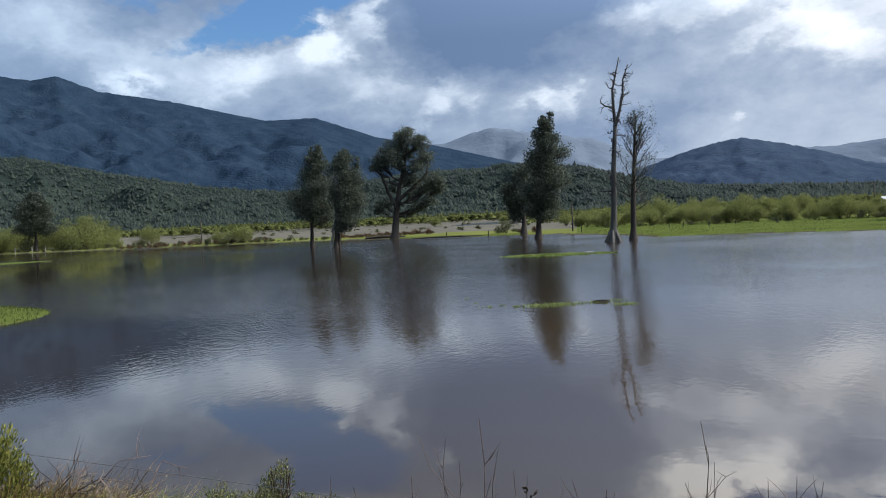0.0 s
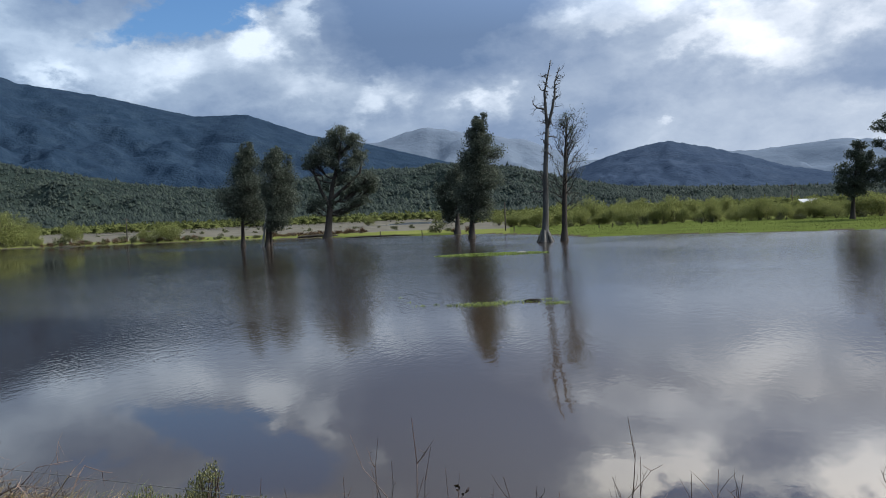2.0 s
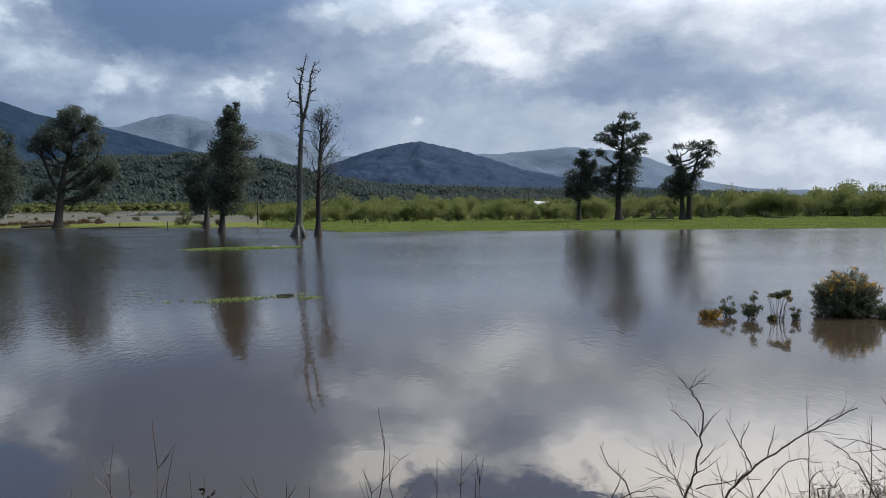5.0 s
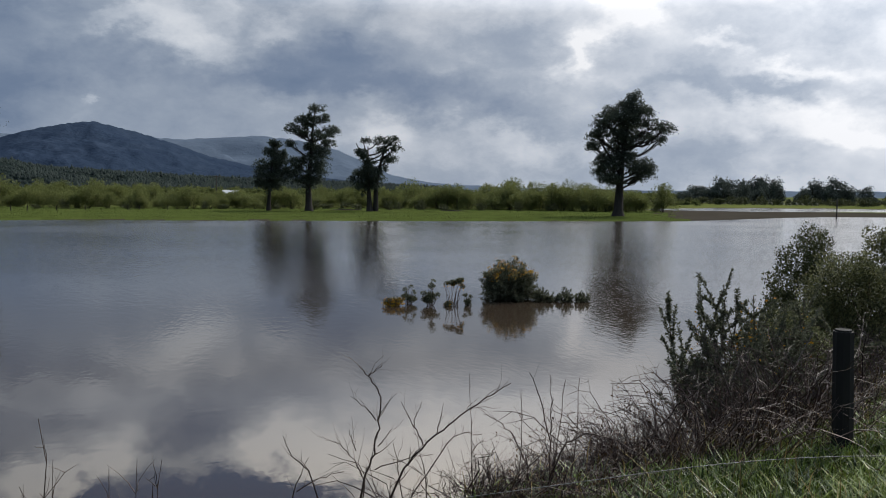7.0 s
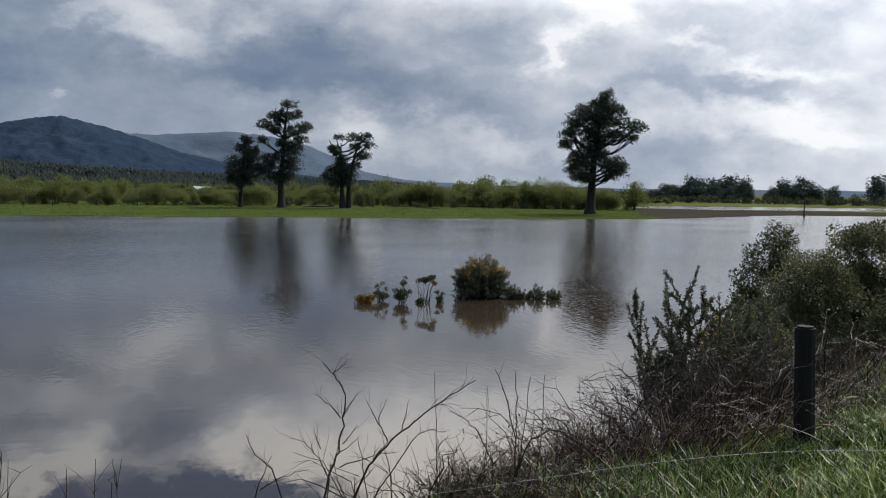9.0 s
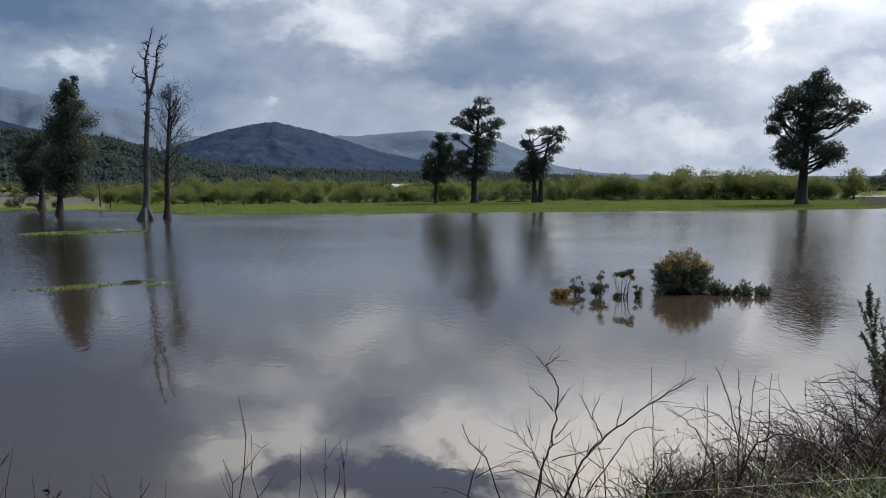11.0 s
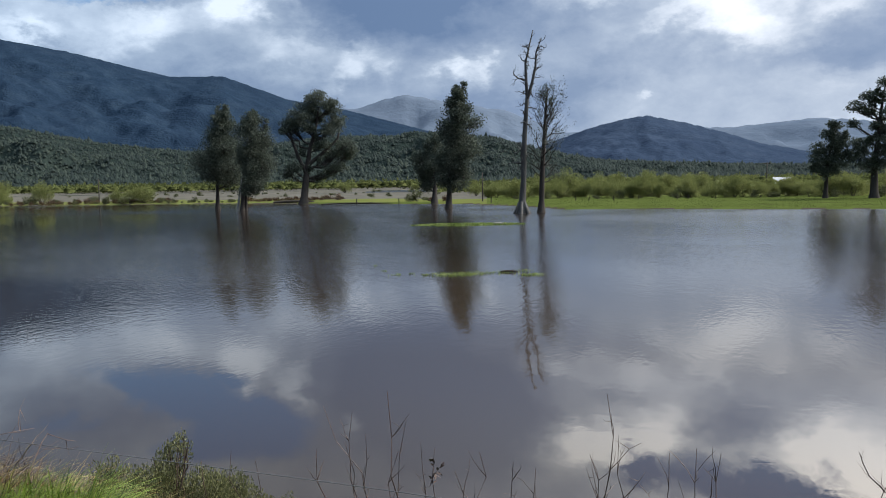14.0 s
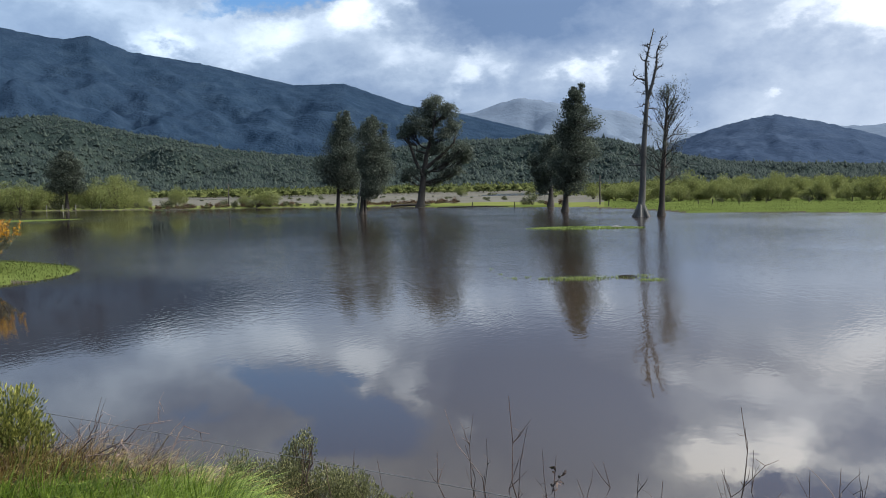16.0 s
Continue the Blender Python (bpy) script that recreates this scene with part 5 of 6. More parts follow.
stuff("dry_litter", blades(bank_spots(900, 45, 82, 4.8, 12, 0.8), 0.34, 0.006, 0.9), M_DRY, "dry grass and stalks under the brambles", "grass")


def tussocks(spots, n, length, width, combed=(0.0, 0.0)):
    """Clumps of long blades that arch out and droop."""
    c = np.repeat(np.asarray(spots, float), n, 0)
    m = len(c)
    a = rng.uniform(0, math.tau, m)
    ln = length * rng.uniform(0.55, 1.2, m)
    a = np.arctan2(np.sin(a) + combed[1], np.cos(a) + combed[0])
    way = np.stack([np.cos(a), np.sin(a), np.zeros(m)], 1)
    side = np.stack([-np.sin(a), np.cos(a), np.zeros(m)], 1) * (width * rng.uniform(0.6, 1.3, m))[:, None] * 0.5
    c = c + way * rng.uniform(0, 0.09, m)[:, None]
    out = rng.uniform(0.25, 1.0, m)
    rows = []
    for t, w in ((0, 0.8), (0.3, 1.0), (0.6, 0.85), (0.85, 0.5)):
        p = c + way * (ln * out * (0.35 * t + 0.5 * t * t))[:, None] + np.array((0, 0, 1.0)) * (ln * (t * 1.0 - out * 0.72 * t * t))[:, None]
        rows += [p - side * w, p + side * w]
    rows.append(c + way * (ln * out * 0.88)[:, None] + np.array((0, 0, 1.0)) * (ln * (1 - out * 0.80))[:, None])
    v = np.stack(rows, 1).reshape(-1, 3)
    k = np.arange(m) * 9
    f = []
    for j in (0, 2, 4):
        f += [tuple(q) for q in np.stack([k + j, k + j + 1, k + j + 3, k + j + 2], 1).tolist()]
    return v, f + [tuple(q) for q in np.stack([k + 6, k + 7, k + 8], 1).tolist()]


stuff("bank_tussocks", tussocks(bank_spots(190, -38, -18, 4.0, 5.1, 0.0), 105, 0.60, 0.008, (0.9, -0.5)), M_LUSH, "long drooping bright green grass tussocks on the bank", "grass")
stuff("dry_tussocks", tussocks(bank_spots(260, -42, -18.5, 5.3, 6.1, 0.0), 60, 0.62, 0.007, (1.2, -0.3)), M_DRY, "matted dry brown grass along the bank", "grass")
stuff("verge_tussocks", tussocks([q for q in bank_spots(420, 40, 92, 3.4, 12, 0.0) if math.hypot(q[0], q[1]) < grass_limit(math.degrees(math.atan2(q[0], q[1])))], 50, 0.17, 0.012), M_GRASS, "broad-bladed green tussocks beside the fence", "grass")


def land_spots(n, az0, az1, r0, r1, lo=0.0):
    out, tries = [], 0
    while len(out) < n and tries < n * 30:
        tries += 1
        az, r = rng.uniform(az0, az1), rng.uniform(r0, r1)
        z, kind = ground_height(az, r)
        if kind == 1 and z > lo:
            out.append(tuple(place(az, r, z - 0.02)))
    return out


stuff("spit_grass", blades(land_spots(9000, -48, -26, 38, 60), 0.12, 0.03, 0.6), M_FIELD, "bright short grass on the flooded spit", "grass")
stuff("strip_grass", blades(land_spots(4000, 4, 13, 73, 79, 0.005), 0.09, 0.05, 0.5), M_LUSH, "bright grass on a drowned turf strip", "grass")
stuff("paddock_grass", blades(land_spots(16000, 10, 62, 108, 172), 0.10, 0.10, 0.6), M_FIELD, "rough bright green paddock grass", "grass")


def tuft_patch():
    pts = []
    for az, d, spread, n in ((7.2, 34.6, 0.55, 420), (6.3, 34.8, 0.4, 160), (8.3, 34.9, 0.5, 170), (9.4, 35.2, 0.6, 120), (10.6, 35.3, 0.5, 110), (12.6, 34.4, 0.28, 260), (12.2, 36.0, 0.2, 60), (5.0, 34.6, 0.12, 40), (3.0, 34.9, 0.12, 34), (4.0, 35.2, 0.1, 24), (2.0, 36.6, 0.06, 14), (1.4, 39, 0.06, 10)):
        c = place(az, d)
        pts += [(c.x + a, c.y + b, -0.02) for a, b in rng.normal(0, spread, (n, 2)) * (1, 0.6)]
    stuff("drowned_tufts", blades(pts, 0.09, 0.016, 0.7), M_LUSH, "bright grass tufts poking out of the water", "grass")


tuft_patch()

# ---- brambles, gorse and shrubs on the bank ----


def cane(tb, foot, tip, r, arch=0.1, twigs=6, twig=0.25, wob=0.03, thorns=True):
    foot, tip = Vector(foot), Vector(tip)
    length = (tip - foot).length
    line = []
    for k in range(7):
        t = k / 6
        p = foot.lerp(tip, t)
        p.z += arch * length * math.sin(math.pi * t)
        line.append(p + Vector(rng.normal(0, wob * length * 0.5, 3)) * math.sin(math.pi * t))
    tb.add(line, [r * (1 - 0.75 * k / 6) for k in range(7)])
    for _ in range(twigs):
        k = int(rng.integers(1, 6))
        w = (line[k + 1] - line[k - 1]).normalized()
        side = Vector(rng.normal(0, 1, 3)).cross(w).normalized()
        ln, _r = tb.grow(line[k], w * 0.8 + side * 0.7, twig * rng.uniform(0.4, 1.3), r * 0.45, 3, 0.2, 0.03)
        if rng.random() < 0.5:
            tb.grow(ln[2], w * 0.5 - side * 0.8, twig * 0.4, r * 0.28, 2, 0.15)
    for k in range(1, 6 if thorns else 1):        # thorns and buds
        q = line[k].lerp(line[k + 1], rng.random())
        tb.grow(q, rng.normal(0, 1, 3), 0.018, r * 0.4, 1, 0.0, 0, 0.1)


def bramble(az, d, label, canes):
    """canes: (az, el, distance) of each tip as seen from the road's edge, thickness, twigs, twig length."""
    z = ground_height(az, d)[0]
    ob = thing("bramble", place(az, d, z - 0.05), 0, label, "bramble", "brambles on the bank")
    home = place(az, d, z - 0.05)
    for caz, el, cd, r, twigs, twig, arch in canes:
        tb = Tubes(4)
        tip = place(caz, cd, 4 + cd * math.tan(radians(el))) - home
        foot = Vector((rng.normal(0, 0.16), rng.normal(0, 0.12), 0))
        foot = foot.lerp(Vector((tip.x, tip.y, 0)), 0.35)
        cane(tb, foot, tip, r * 0.95, arch, twigs + 3, twig, 0.075)
        part("cane", tb.data(), M_CANE, ob)
    return ob


CANE_LABEL = "bare thorny brown bramble canes on the bank"


def grown_bramble(az, d, label, canes, r=0.0062):
    """canes: each one's bends as (az, el) seen from the road's edge, its distance and thickness."""
    z = ground_height(az, d)[0]
    home = place(az, d, z - 0.05)
    ob = thing("bramble", home, 0, label, "bramble", "brambles on the bank")
    for bends, cd, thick in canes:
        tb = Tubes(5)
        line = [place(a, cd, 4 + cd * math.tan(radians(e)) / math.cos(0)) - home for a, e in bends]
        fine = []
        for p, q in zip(line, line[1:]):
            for k in range(4):
                fine.append(p.lerp(q, k / 4) + Vector(rng.normal(0, 0.004, 3)))
        fine.append(line[-1])
        n = len(fine) - 1
        radii = [r * thick * (1 - 0.7 * k / n) for k in range(n + 1)]
        tb.add(fine, radii)
        stem = part("cane", tb.data(), M_CANE, ob)
        tb = Tubes(4)
        for k in range(1, n):
            w = (fine[k + 1] - fine[k - 1]).normalized()
            side = Vector(rng.normal(0, 1, 3)).cross(w).normalized()
            tb.grow(fine[k], w * 0.4 + side, rng.uniform(0.010, 0.024), radii[k] * 0.6, 1, 0.0, 0, 0.3)
            if rng.random() < 0.55:
                ln, _r = tb.grow(fine[k], w * 0.9 + side * 0.6 + Vector((0, 0, 0.3)), rng.uniform(0.05, 0.22), radii[k] * 0.55, 4, 0.18, 0.04)
                if rng.random() < 0.5:
                    tb.grow(ln[2], w - side * 0.6, rng.uniform(0.03, 0.09), radii[k] * 0.35, 3, 0.15)
        part("twig", tb.data(), M_CANE, stem, kind="stuff")
    return ob


grown_bramble(39.3, 5.1, "bare forked bramble with thorny canes on the bank", [
    ([(38.4, -23.6), (39.2, -19.9), (39.8, -18.3), (40.1, -16.6), (40.3, -14.7), (40.0, -13.8), (39.4, -13.0), (38.7, -12.3)], 5.1, 1.3),
    ([(39.4, -13.0), (39.9, -12.7), (40.4, -12.3)], 5.1, 0.7), ([(40.0, -16.1), (39.2, -15.2), (38.1, -14.4)], 5.1, 0.8), ([(40.1, -17.9), (40.7, -17.3), (41.2, -16.6)], 5.1, 0.7),
    ([(39.0, -21.8), (39.2, -20.2), (38.4, -18.8), (37.3, -17.6), (36.3, -17.4)], 5.2, 0.8), ([(38.5, -18.1), (38.2, -17.4), (38.0, -16.7)], 5.2, 0.6)])
grown_bramble(35.0, 5.0, CANE_LABEL, [
    ([(33.4, -23.6), (34.0, -20.8), (35.1, -18.5)], 5.0, 0.9), ([(36.6, -23.4), (35.1, -19.3), (33.9, -18.3), (33.3, -17.0)], 5.0, 0.9), ([(34.3, -20.6), (35.9, -19.9), (37.7, -19.5)], 5.0, 0.7)])
grown_bramble(42.6, 5.1, "bare thorny bramble with long slanting canes on the bank", [
    ([(40.0, -23.4), (42.0, -19.4), (43.7, -17.6), (45.3, -16.4), (46.9, -15.2), (48.5, -14.2), (49.8, -13.4)], 5.0, 1.35),
    ([(43.5, -17.8), (42.7, -16.5), (41.8, -14.8)], 5.0, 0.8), ([(42.7, -16.5), (43.3, -14.8)], 5.0, 0.6), ([(44.5, -17.0), (44.9, -14.9)], 5.05, 0.6),
    ([(39.8, -19.4), (42.4, -18.7), (44.2, -18.4)], 5.1, 0.7), ([(41.6, -23.2), (42.5, -21.4), (44.1, -19.2), (45.5, -17.3), (46.5, -16.9), (47.7, -17.0)], 5.1, 0.9),
    ([(41.9, -22.6), (41.7, -20.0), (41.2, -17.5)], 5.2, 0.8), ([(43.8, -22.4), (43.6, -19.8), (43.0, -17.2)], 5.15, 0.8)])
grown_bramble(47.1, 5.0, "single upright dead weed stalk on the bank", [([(47.3, -22.6), (47.1, -20.0), (47.0, -17.5), (46.8, -12.8)], 5.0, 0.75), ([(47.0, -18.3), (47.4, -17.7), (47.9, -17.4)], 5.0, 0.5)])
grown_bramble(52.2, 5.3, "bare bramble with upright thorny canes on the bank", [
    ([(51.6, -21.6), (51.1, -19.0), (50.0, -17.0), (48.9, -16.0), (47.8, -15.6)], 5.2, 0.9), ([(50.4, -21.0), (50.6, -18.1), (50.6, -13.8)], 5.2, 0.8),
    ([(52.7, -21.4), (52.7, -17.3), (51.9, -14.3), (51.1, -12.6)], 5.3, 1.1), ([(52.8, -17.3), (52.7, -15.0), (52.6, -12.7)], 5.3, 0.8), ([(52.9, -19.6), (53.2, -17.6), (53.7, -13.0)], 5.3, 0.9),
    ([(54.2, -20.0), (54.6, -16.7), (54.7, -12.8)], 5.4, 0.9), ([(51.9, -21.4), (52.5, -20.2), (53.9, -17.3), (55.2, -16.6), (57.5, -16.9), (60.0, -18.2)], 5.2, 1.5)])
bramble(16.6, 4.9, CANE_LABEL, [(17.4, -14.6, 4.9, 0.008, 4, 0.24, 0.02), (18.2, -17.2, 4.9, 0.007, 4, 0.2, 0.02), (16.2, -18.6, 4.9, 0.007, 3, 0.2, 0.03)])
bramble(22.8, 4.9, CANE_LABEL, [(21.6, -18.2, 4.9, 0.008, 5, 0.24, 0.06), (23.4, -17.8, 4.9, 0.007, 4, 0.24, 0.04), (25.0, -18.0, 5.0, 0.007, 4, 0.24, 0.03), (24.4, -19.4, 4.8, 0.008, 5, 0.24, 0.06)])
bramble(9.0, 4.9, CANE_LABEL, [(8.4, -18.6, 4.9, 0.007, 4, 0.2, 0.05), (10.8, -19.2, 4.9, 0.007, 4, 0.2, 0.05), (12.4, -19.6, 4.9, 0.007, 4, 0.2, 0.04), (6.6, -19.8, 4.8, 0.007, 3, 0.2, 0.06)])
bramble(1.0, 4.9, CANE_LABEL, [(1.9, -14.4, 4.9, 0.008, 3, 0.16, 0.0), (-2.6, -15.2, 5.0, 0.005, 2, 0.12, 0.02), (-0.6, -15.6, 5.0, 0.006, 3, 0.15, 0.01), (3.2, -16.4, 5.0, 0.006, 3, 0.14, 0.0), (0.3, -17.2, 4.9, 0.006, 3, 0.16, 0.02), (-1.2, -17.6, 4.9, 0.006, 3, 0.16, 0.02), (4.2, -17.9, 4.9, 0.006, 3, 0.14, 0.02), (-3.2, -18.0, 4.9, 0.007, 3, 0.14, 0.02), (2.6, -18.4, 4.8, 0.007, 4, 0.16, 0.05)])
bramble(-8.6, 5.0, CANE_LABEL, [(-9.0, -17.6, 5.0, 0.006, 4, 0.2, 0.05), (-7.4, -18.4, 5.0, 0.006, 4, 0.2, 0.04), (-11.0, -18.0, 5.2, 0.006, 3, 0.2, 0.05)])


def wilted_stem():
    home = place(5.2, 5.1, ground_height(5.2, 5.1)[0] - 0.05)
    ob = thing("wilted_weed", home, 0, "wilted weed with hanging dark brown leaves", "weed")
    tb = Tubes(4)
    tip = place(5.2, 5.1, 4 + 5.1 * math.tan(radians(-18.3))) - home
    cane(tb, (0, 0, 0), tip, 0.006, 0.0, 7, 0.13)
    part("stem", tb.data(), M_CANE, ob)
    high = [Vector(v) for v in tb.v if v[2] > tip.z * 0.62]
    pts = [high[int(k)] for k in rng.integers(0, len(high), 26)]
    part("leafage", leaves([tuple(p) for p in pts], 0.045, 0.018, 0.9), M_CANE, ob, "curled brown leaves", kind="stuff")


wilted_stem()


def thicket(az, d, spread, top, n, label, leaf=None, leaf_n=0, turn=0.0):
    """A tangle of arching canes."""
    z = ground_height(az, d)[0]
    ob = thing("bramble_thicket", place(az, d, z - 0.05), 0, label, "bramble", "brambles on the bank")
    tb, pts = Tubes(3), []
    for _ in range(n):
        a, q = rng.uniform(0, math.tau), math.sqrt(rng.random())
        foot = Vector((spread * q * math.cos(a), spread * q * math.sin(a) * 0.8, -0.1))
        foot.z = ground_height(math.degrees(math.atan2((place(az, d) + foot).x, (place(az, d) + foot).y)), (place(az, d) + foot).xy.length)[0] - z - 0.05
        b = rng.uniform(0, math.tau)
        reach = rng.uniform(0.2, 0.9) * top
        tip = foot + Vector((reach * math.cos(b), reach * math.sin(b), top * rng.uniform(0.25, 1.0) * (1 - 0.35 * q)))
        cane(tb, foot, tip, rng.uniform(0.0035, 0.008), rng.uniform(0.0, 0.35), 3, 0.24, 0.06, False)
        pts += [tuple(foot.lerp(tip, rng.random())) for _ in range(3)]
    part("tangle", tb.data(), M_CANE, ob, kind="stuff")
    if leaf:
        p = np.array(pts)[rng.integers(0, len(pts), leaf_n)] + rng.normal(0, 0.025, (leaf_n, 3))
        part("leafage", leaves(p, 0.032, 0.015, 0.1), leaf, ob, kind="stuff")
    return ob


T_LABEL = "dense tangle of bare brown brambles on the bank"
for az, d, s, top, n in ((49.5, 5.2, 0.45, 0.38, 130), (53.0, 5.1, 0.45, 0.42, 130), (57.0, 5.4, 0.4, 0.36, 90), (48.0, 6.2, 0.5, 0.4, 90), (51.0, 6.4, 0.6, 0.55, 120), (54.5, 6.5, 0.6, 0.6, 130), (58.5, 6.6, 0.6, 0.65, 130), (53.0, 6.9, 0.9, 0.75, 150), (56.5, 7.0, 0.9, 0.85, 190), (60.0, 7.0, 1.0, 1.0, 210), (63.5, 7.2, 1.0, 1.1, 210), (67.0, 7.8, 1.0, 1.2, 210), (70.0, 8.6, 1.1, 1.2, 200), (72.6, 9.4, 0.9, 1.0, 120), (57.5, 8.0, 0.9, 0.8, 130), (65.0, 9.2, 1.1, 1.1, 160)):
    thicket(az, d, s, top, n, T_LABEL, M_RUST, 620)
for az, d, s, top, n in ((36.6, 5.0, 0.28, 0.95, 22), (39.0, 4.9, 0.22, 1.05, 24), (41.4, 4.9, 0.22, 1.2, 30), (43.2, 4.9, 0.22, 1.2, 30), (45.2, 5.0, 0.25, 1.0, 24), (47.6, 5.0, 0.25, 0.9, 26), (22.8, 4.9, 0.3, 0.85, 12), (33.6, 4.9, 0.25, 0.8, 10), (9.5, 4.9, 0.3, 0.8, 8), (1.0, 4.9, 0.3, 0.8, 10)):
    thicket(az, d, s, top, n, "sparse tangle of bare thorny canes on the bank")
thicket(-23.5, 5.6, 0.75, 0.62, 360, "low arching brown brambles among grass", M_RUST, 900)
thicket(-19.8, 5.7, 0.6, 0.55, 180, "low arching brown brambles among grass", M_RUST, 500)
thicket(-27.8, 5.6, 0.75, 0.72, 360, "low arching brown brambles among grass", M_RUST, 900)


def leafy_shrub(name, az, d, pads, leaf, label, n, size, feather=0.6, stems=9, group="", extra=None, bark=M_CANE, z=None, tri=False):
    """A shrub of stems and leaf pads; pads: (u, w, z, half width, half height)."""
    z = ground_height(az, d)[0] if z is None else z
    ob = thing(name, place(az, d, z), -az, label, "shrub", group)
    tb, pts, ways = Tubes(4), [], []
    vol = sum(p[3] ** 2 * p[4] for p in pads)
    for u, w, h, hw, hh in pads:
        for _ in range(max(3, stems // len(pads))):
            tip = in_pad((u, w, h), (hw * 0.9, hw * 0.9, hh * 0.9), 1, 0.5)[0]
            tb.add(bend((u * 0.3 + rng.normal(0, 0.05), w * 0.3, -0.05), tip, 0.05, 5), [0.012, 0.011, 0.009, 0.007, 0.005, 0.003])
        share = int(n * hw * hw * hh / vol)
        lumps = [in_pad((u, w, h), (hw * 0.7, hw * 0.7, hh * 0.7), share // 2, 0.3)]
        for q in in_pad((u, w, h), (hw * 0.72, hw * 0.72, hh * 0.72), 11, 0.8):
            k = rng.uniform(0.26, 0.46)
            lumps.append(in_pad(q, (hw * k, hw * k, hh * k), int(share * 0.062 * (k / 0.36) ** 2), 0.5))
        p = np.concatenate(lumps)
        p = p[p[:, 2] > -0.05]
        pts.append(p)
        o = (p - np.array((u, w, h - hh))) / hw
        o[:, 2] += feather
        ways.append(o)
    part("branchwork", tb.data(), bark, ob)
    allp, allw = np.concatenate(pts), np.concatenate(ways)
    part("foliage", leaves(allp, size[0], size[1], 0.0, 0.8 if not tri else 1.5, 0.4, allw, tri), leaf, ob)
    if extra:
        mt, share, above, label2 = extra
        pick = allp[(rng.random(len(allp)) < share) & (allp[:, 2] > above)]
        part("bloom", leaves(pick + rng.normal(0, 0.03, pick.shape), size[0] * 0.9, size[1] * 1.6, 0.0), mt, ob, label2)
    return ob


leafy_shrub("leafy_shrub", -13.4, 5.7, [(-0.26, 0, 0.70, 0.2, 0.28), (-0.02, 0, 0.66, 0.28, 0.30), (0.05, 0.1, 0.86, 0.16, 0.20), (-0.36, 0, 0.84, 0.11, 0.14), (0.28, 0, 0.60, 0.26, 0.28), (0.52, 0, 0.48, 0.24, 0.26), (0.75, 0, 0.36, 0.2, 0.22), (0.12, 0, 1.02, 0.07, 0.10)], M_OLIVE, "low twiggy olive-green shrub on the bank", 20000, (0.022, 0.008), 0.5, 48)
leafy_shrub("leafy_shrub", -32.0, 5.5, [(0.10, 0, 0.56, 0.22, 0.28), (-0.25, 0, 0.62, 0.3, 0.30), (0.20, 0, 0.36, 0.2, 0.28), (-0.1, 0.1, 0.24, 0.34, 0.30)], M_FRESH, "yellow-green leafy shrub at the bank's edge", 13000, (0.036, 0.011), 0.0)


def gorse(name, az, d, height, spread, n, label, flowers=0.0, z=None, upright=0.7, needle=0.045, needles=24):
    """Spiny shoots: each stem is set with short needles."""
    z = ground_height(az, d)[0] if z is None else z
    ob = thing(name, place(az, d, z), -az, label, "gorse", "gorse bushes")
    tb, pts, ways, tops = Tubes(4), [], [], []
    for _ in range(n):
        a = rng.uniform(0, math.tau)
        lean = rng.uniform(0.05, 1.0) * (1.25 - upright)
        q = spread * 0.4 * math.sqrt(rng.random())
        length = height * rng.uniform(0.55, 1.05) * (1 - 0.25 * lean)
        line, radii = tb.grow((q * math.cos(a), q * math.sin(a), -0.1), (2 * lean * math.cos(a), 2 * lean * math.sin(a), 1), length, 0.014, 8, 0.09, 0.04)
        shoots = [(line, radii)]
        for k in range(3, 8):
            side = Vector(rng.normal(0, 1, 3))
            side.z = abs(side.z) * 0.6
            shoots.append(tb.grow(line[k], side + (line[k] - line[k - 1]).normalized(), height * rng.uniform(0.12, 0.34), radii[k] * 0.6, 4, 0.1, 0.08))
            shoots.append(tb.grow(line[k], Vector((-side.x, -side.y, side.z)) + (line[k] - line[k - 1]).normalized(), height * rng.uniform(0.08, 0.22), radii[k] * 0.5, 3, 0.12, 0.08))
        for ln, _r in shoots:
            for i in range(1, len(ln)):
                w = (ln[i] - ln[i - 1]).normalized()
                for _k in range(needles):
                    t = rng.random()
                    p = ln[i - 1].lerp(ln[i], t)
                    if p.z > height * 0.18:
                        pts.append(tuple(p))
                        ways.append(tuple(w * 0.8 + Vector(rng.normal(0, 0.7, 3))))
            tops.append(tuple(ln[-1]))
    part("branchwork", tb.data(), M_CANE, ob)
    part("foliage", leaves(pts, needle, needle * 0.42, 0.0, 0.3, 0.4, ways, True), M_GORSE, ob)
    if flowers:
        pick = np.array([p for p in tops + [q for q in pts if q[2] > height * 0.55] if rng.random() < flowers])
        part("bloom", leaves(np.repeat(pick, 3, 0) + rng.normal(0, 0.035, (len(pick) * 3, 3)), needle * 0.8, needle * 0.7, 0.0), M_FLOWER, ob, "yellow gorse flowers", kind="stuff")
    return ob


gorse("gorse_bush", 64.7, 8.9, 2.0, 0.7, 22, "spiny grey-green gorse bush on the bank", 0.0, upright=0.92, needle=0.038, needles=46)
gorse("gorse_bush", 66.8, 9.3, 1.8, 0.8, 18, "spiny grey-green gorse bush with a few yellow flowers", 0.004, upright=0.86, needle=0.038, needles=42)


